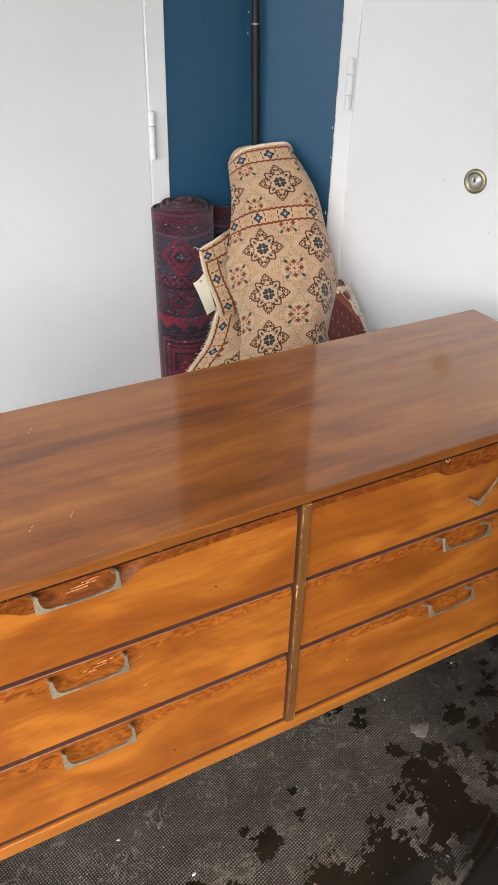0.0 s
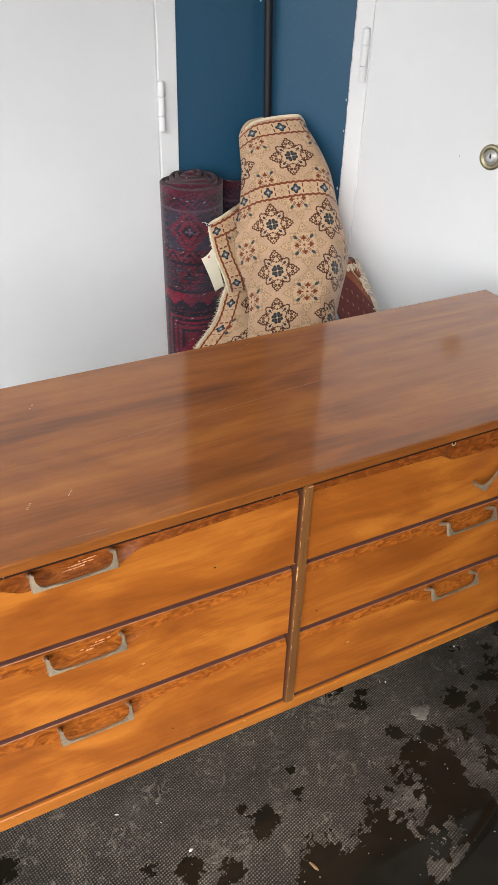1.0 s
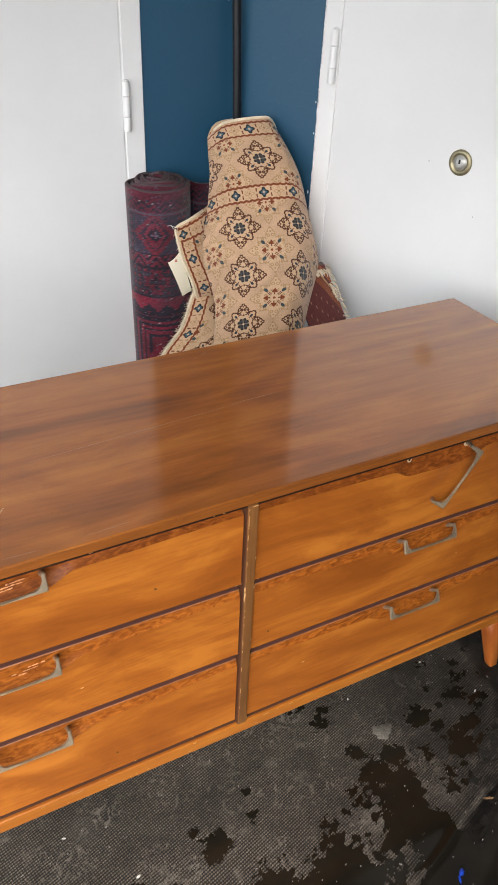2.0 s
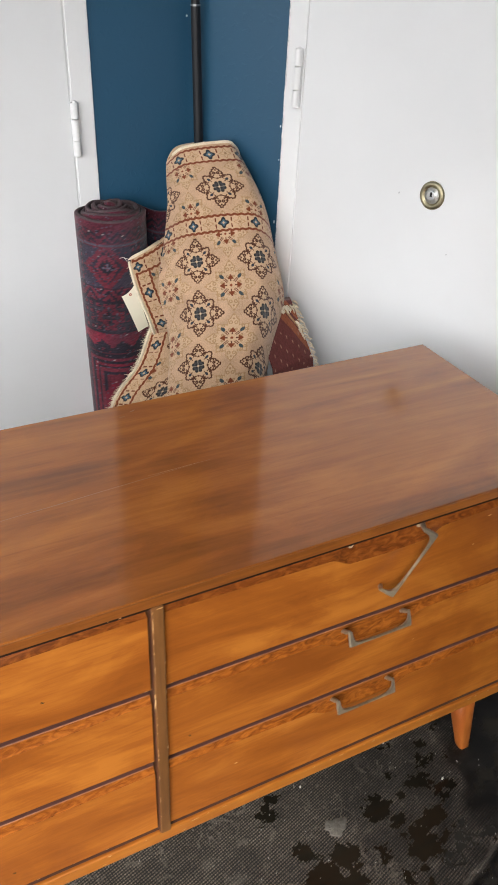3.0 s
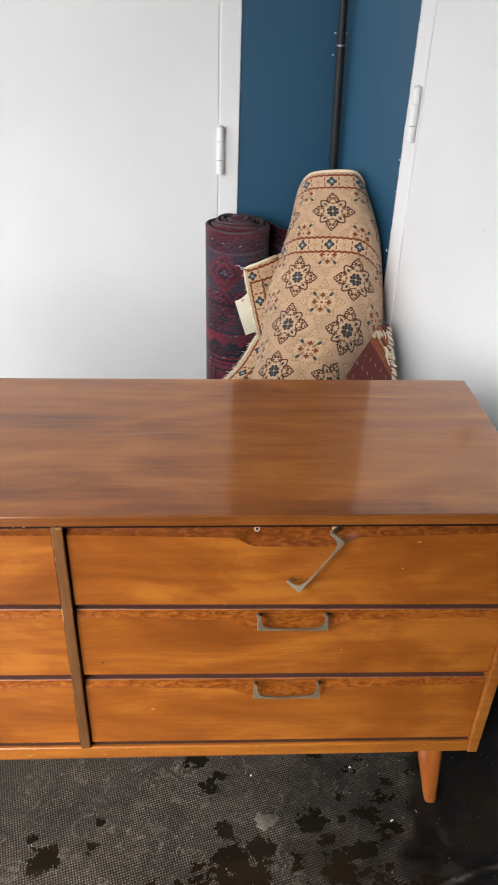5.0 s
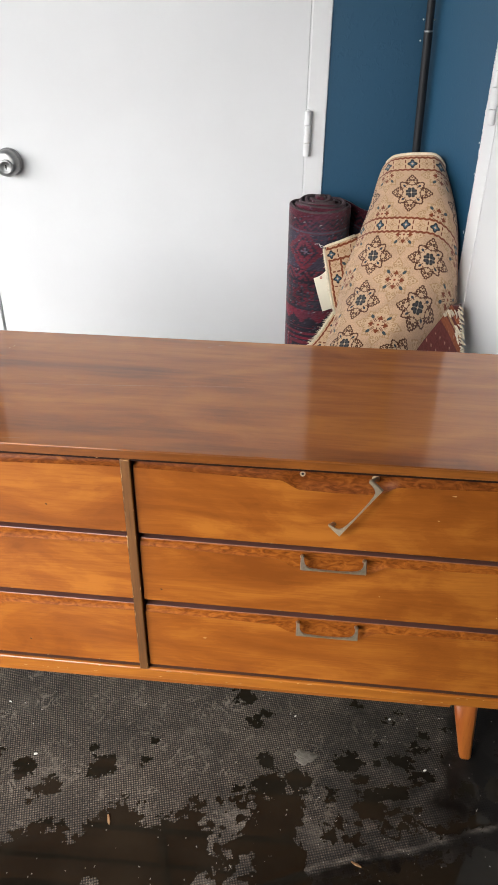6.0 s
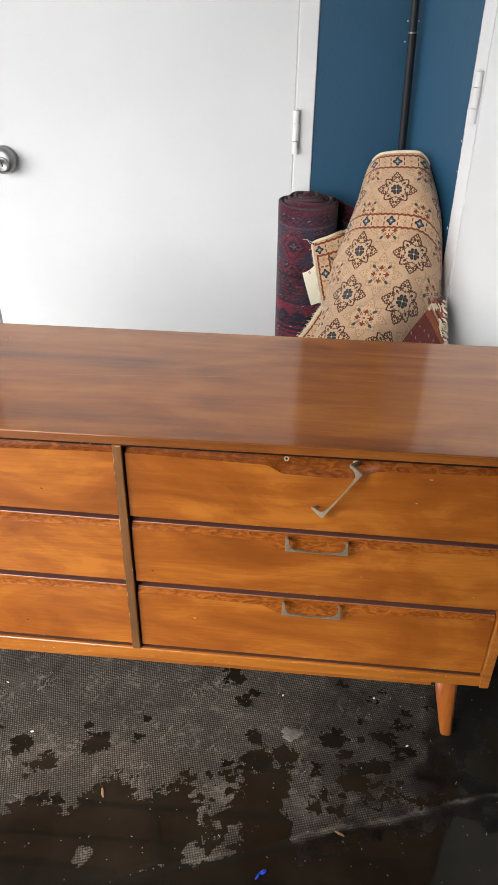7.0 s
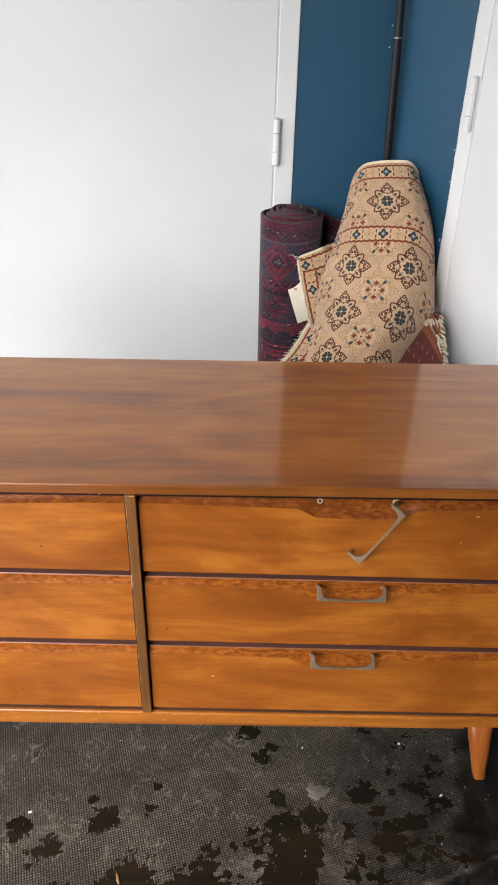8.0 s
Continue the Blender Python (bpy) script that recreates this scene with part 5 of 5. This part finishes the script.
chips_and_glints(((0.4930, FRONT, 0.215), (0.4930, FRONT, 0.692)), 16, (0.010, 0.0006), (0, -1, 0), 3)
chips_and_glints(((0.4922, FRONT + 0.0005, 0.51), (0.4922, FRONT + 0.0005, 0.54)), 3, (0.015, 0.0013), (-0.7, -0.7, 0), 4)
chips_and_glints(((0.4925, FRONT, 0.6955), (0.5075, FRONT, 0.6955)), 5, (0.004, 0.0008), (0, -1, 0.2), 14)
chips_and_glints(((0.5072, FRONT, 0.215), (0.5072, FRONT, 0.690)), 6, (0.005, 0.0005), (0, -1, 0), 5)
chips_and_glints(((-0.15, FRONT + 0.0025, Z_RAIL - 0.0022), (1.19, FRONT + 0.0025, Z_RAIL - 0.0022)), 30, (0.006, 0.0005), (0, -1, 0.3), 6)
chips_and_glints(((-0.15, FRONT + 0.0025, 0.187), (1.19, FRONT + 0.0025, 0.187)), 18, (0.004, 0.0007), (0, -1, 0), 7)
chips_and_glints(((-0.18, 0.7807, 0.6970), (1.20, 0.7807, 0.6970)), 5, (0.003, 0.0003), (0, -1, 0), 8)
for z0, z1 in ROWS:
    chips_and_glints(((-0.17, FACE + 0.0002, z0 + 0.0022), (1.17, FACE + 0.0002, z0 + 0.0022)), 14, (0.003, 0.0005), (0, -1, 0), int(z0 * 1000))
chips_and_glints(((1.1405, 0.786, 0.012), (1.1600, 0.786, 0.012)), 5, (0.004, 0.003), (0, -1, 0), 15)
for x, y in ((0.130, 0.880), (0.187, 0.886), (0.191, 1.125)):
    chips_and_glints(((x - 0.004, y - 0.006, Z_TOP - 0.0001), (x + 0.004, y + 0.006, Z_TOP - 0.0001)), 5, (0.0024, 0.0017), (0, 0, 1), int(y * 991))
for x, z in ((1.024, 0.662), (1.005, 0.614), (0.929, 0.442), (1.136, 0.414), (0.62, 0.30), (0.24, 0.44)):
    chips_and_glints(((x - 0.0012, FACE - 0.0001, z), (x + 0.0012, FACE - 0.0001, z)), 2, (0.0035, 0.0011), (0, -1, 0), int(x * 977))
bmesh.ops.recalc_face_normals(worn, faces=worn.faces[:])
tagged(part("worn_spots", worn, plain("worn_edge_wood", (0.50, 0.29, 0.125), 0.6, vary=0.25), dresser, "chips of pale bare wood along the edges"), kind="stuff")


# lacquer rubbed by fingers behind the pulls; its coppery glints are painted flakes
worn = bmesh.new()
for z0, z1 in ROWS[:2]:
    for dz in range(3):
        y, z = FACE + 0.0034 + 0.0014 * dz, z1 - 0.0205 + 0.0036 * dz
        chips_and_glints(((0.140 + 0.012 * dz, y, z - 0.001), (0.178 + 0.008 * dz, y, z + 0.001)), (6, 10, 5)[dz], (0.0060, 0.0011), (0, -0.94, 0.34), int(z0 * 777) + dz)
bmesh.ops.recalc_face_normals(worn, faces=worn.faces[:])
tagged(part("rubbed_lacquer", worn, plain("coppery_glint", (0.56, 0.25, 0.105), 0.35, vary=0.35, scale=300), dresser, "coppery glints painted on the rubbed lacquer behind the pulls"), kind="stuff")
for x, z in ((0.543, 0.4155), (0.356, 0.590), (0.28, 0.256)):
    bm = lathe([(0, 0.0006), (0.0009, 0.0006), (0.0012, 0.0)], Matrix.Translation((x, FACE, z)) @ Matrix.Rotation(radians(40), 4, "Y") @ Matrix.Diagonal((2.2, 1, 1, 1)) @ Matrix.Rotation(radians(90), 4, "X"), 8)
    part("dent", bm, m_gap, dresser, "small dark dent")
for at3, r in (((1.275, 1.436, 0.938), 0.0012), ((1.32, 1.312, 0.843), 0.0010)):
    q = Vector(at3)
    q += OUT * (0.0004 - (q - EDGE).dot(OUT))
    m = Matrix((ALONG, Vector((0, 0, 1)), OUT)).transposed().to_4x4()
    m.translation = q
    part("mark", lathe([(0, 0.0004), (r * 0.7, 0.0004), (r, 0.0)], m @ Matrix.Diagonal((1, 1.8, 1, 1)), 9), plain("grey_mark", (0.30, 0.30, 0.31), 0.7), door_2, "small grey mark")


def scratches():
    """Long pale scratches and dull marks in the lacquer of the top."""
    g = np.random.default_rng(11)
    dull = plain("dull_scratch", (0.27, 0.125, 0.055), 0.5, vary=0.2)
    z = Z_TOP + 0.0003
    for x, y, long, turn, wide in ((0.44, 0.991, 0.20, 0.07, 0.0006), (0.62, 1.006, 0.05, 0.03, 0.0006),
                                   (0.606, 1.180, 0.006, 0.3, 0.0012), (0.585, 1.168, 0.005, 0.1, 0.0008), (0.30, 0.797, 0.030, 0.05, 0.0005), (0.19, 0.795, 0.022, -0.03, 0.0007)):
        bm = bmesh.new()
        left, right = [], []
        for k in range(9):
            u = k / 8 * 2 - 1
            w = wide * (1 - u * u) * g.uniform(0.5, 1.0) + 0.00012
            off = g.normal(0, wide * 0.5)
            c, s2 = math.cos(turn), math.sin(turn)
            left.append(bm.verts.new((x + c * u * long - s2 * (off + w), y + s2 * u * long + c * (off + w), z)))
            right.append(bm.verts.new((x + c * u * long - s2 * (off - w), y + s2 * u * long + c * (off - w), z)))
        for k in range(8):
            bm.faces.new((right[k], right[k + 1], left[k + 1], left[k]))
        part("scratch", bm, dull, dresser, "pale scratch in the lacquer")


scratches()
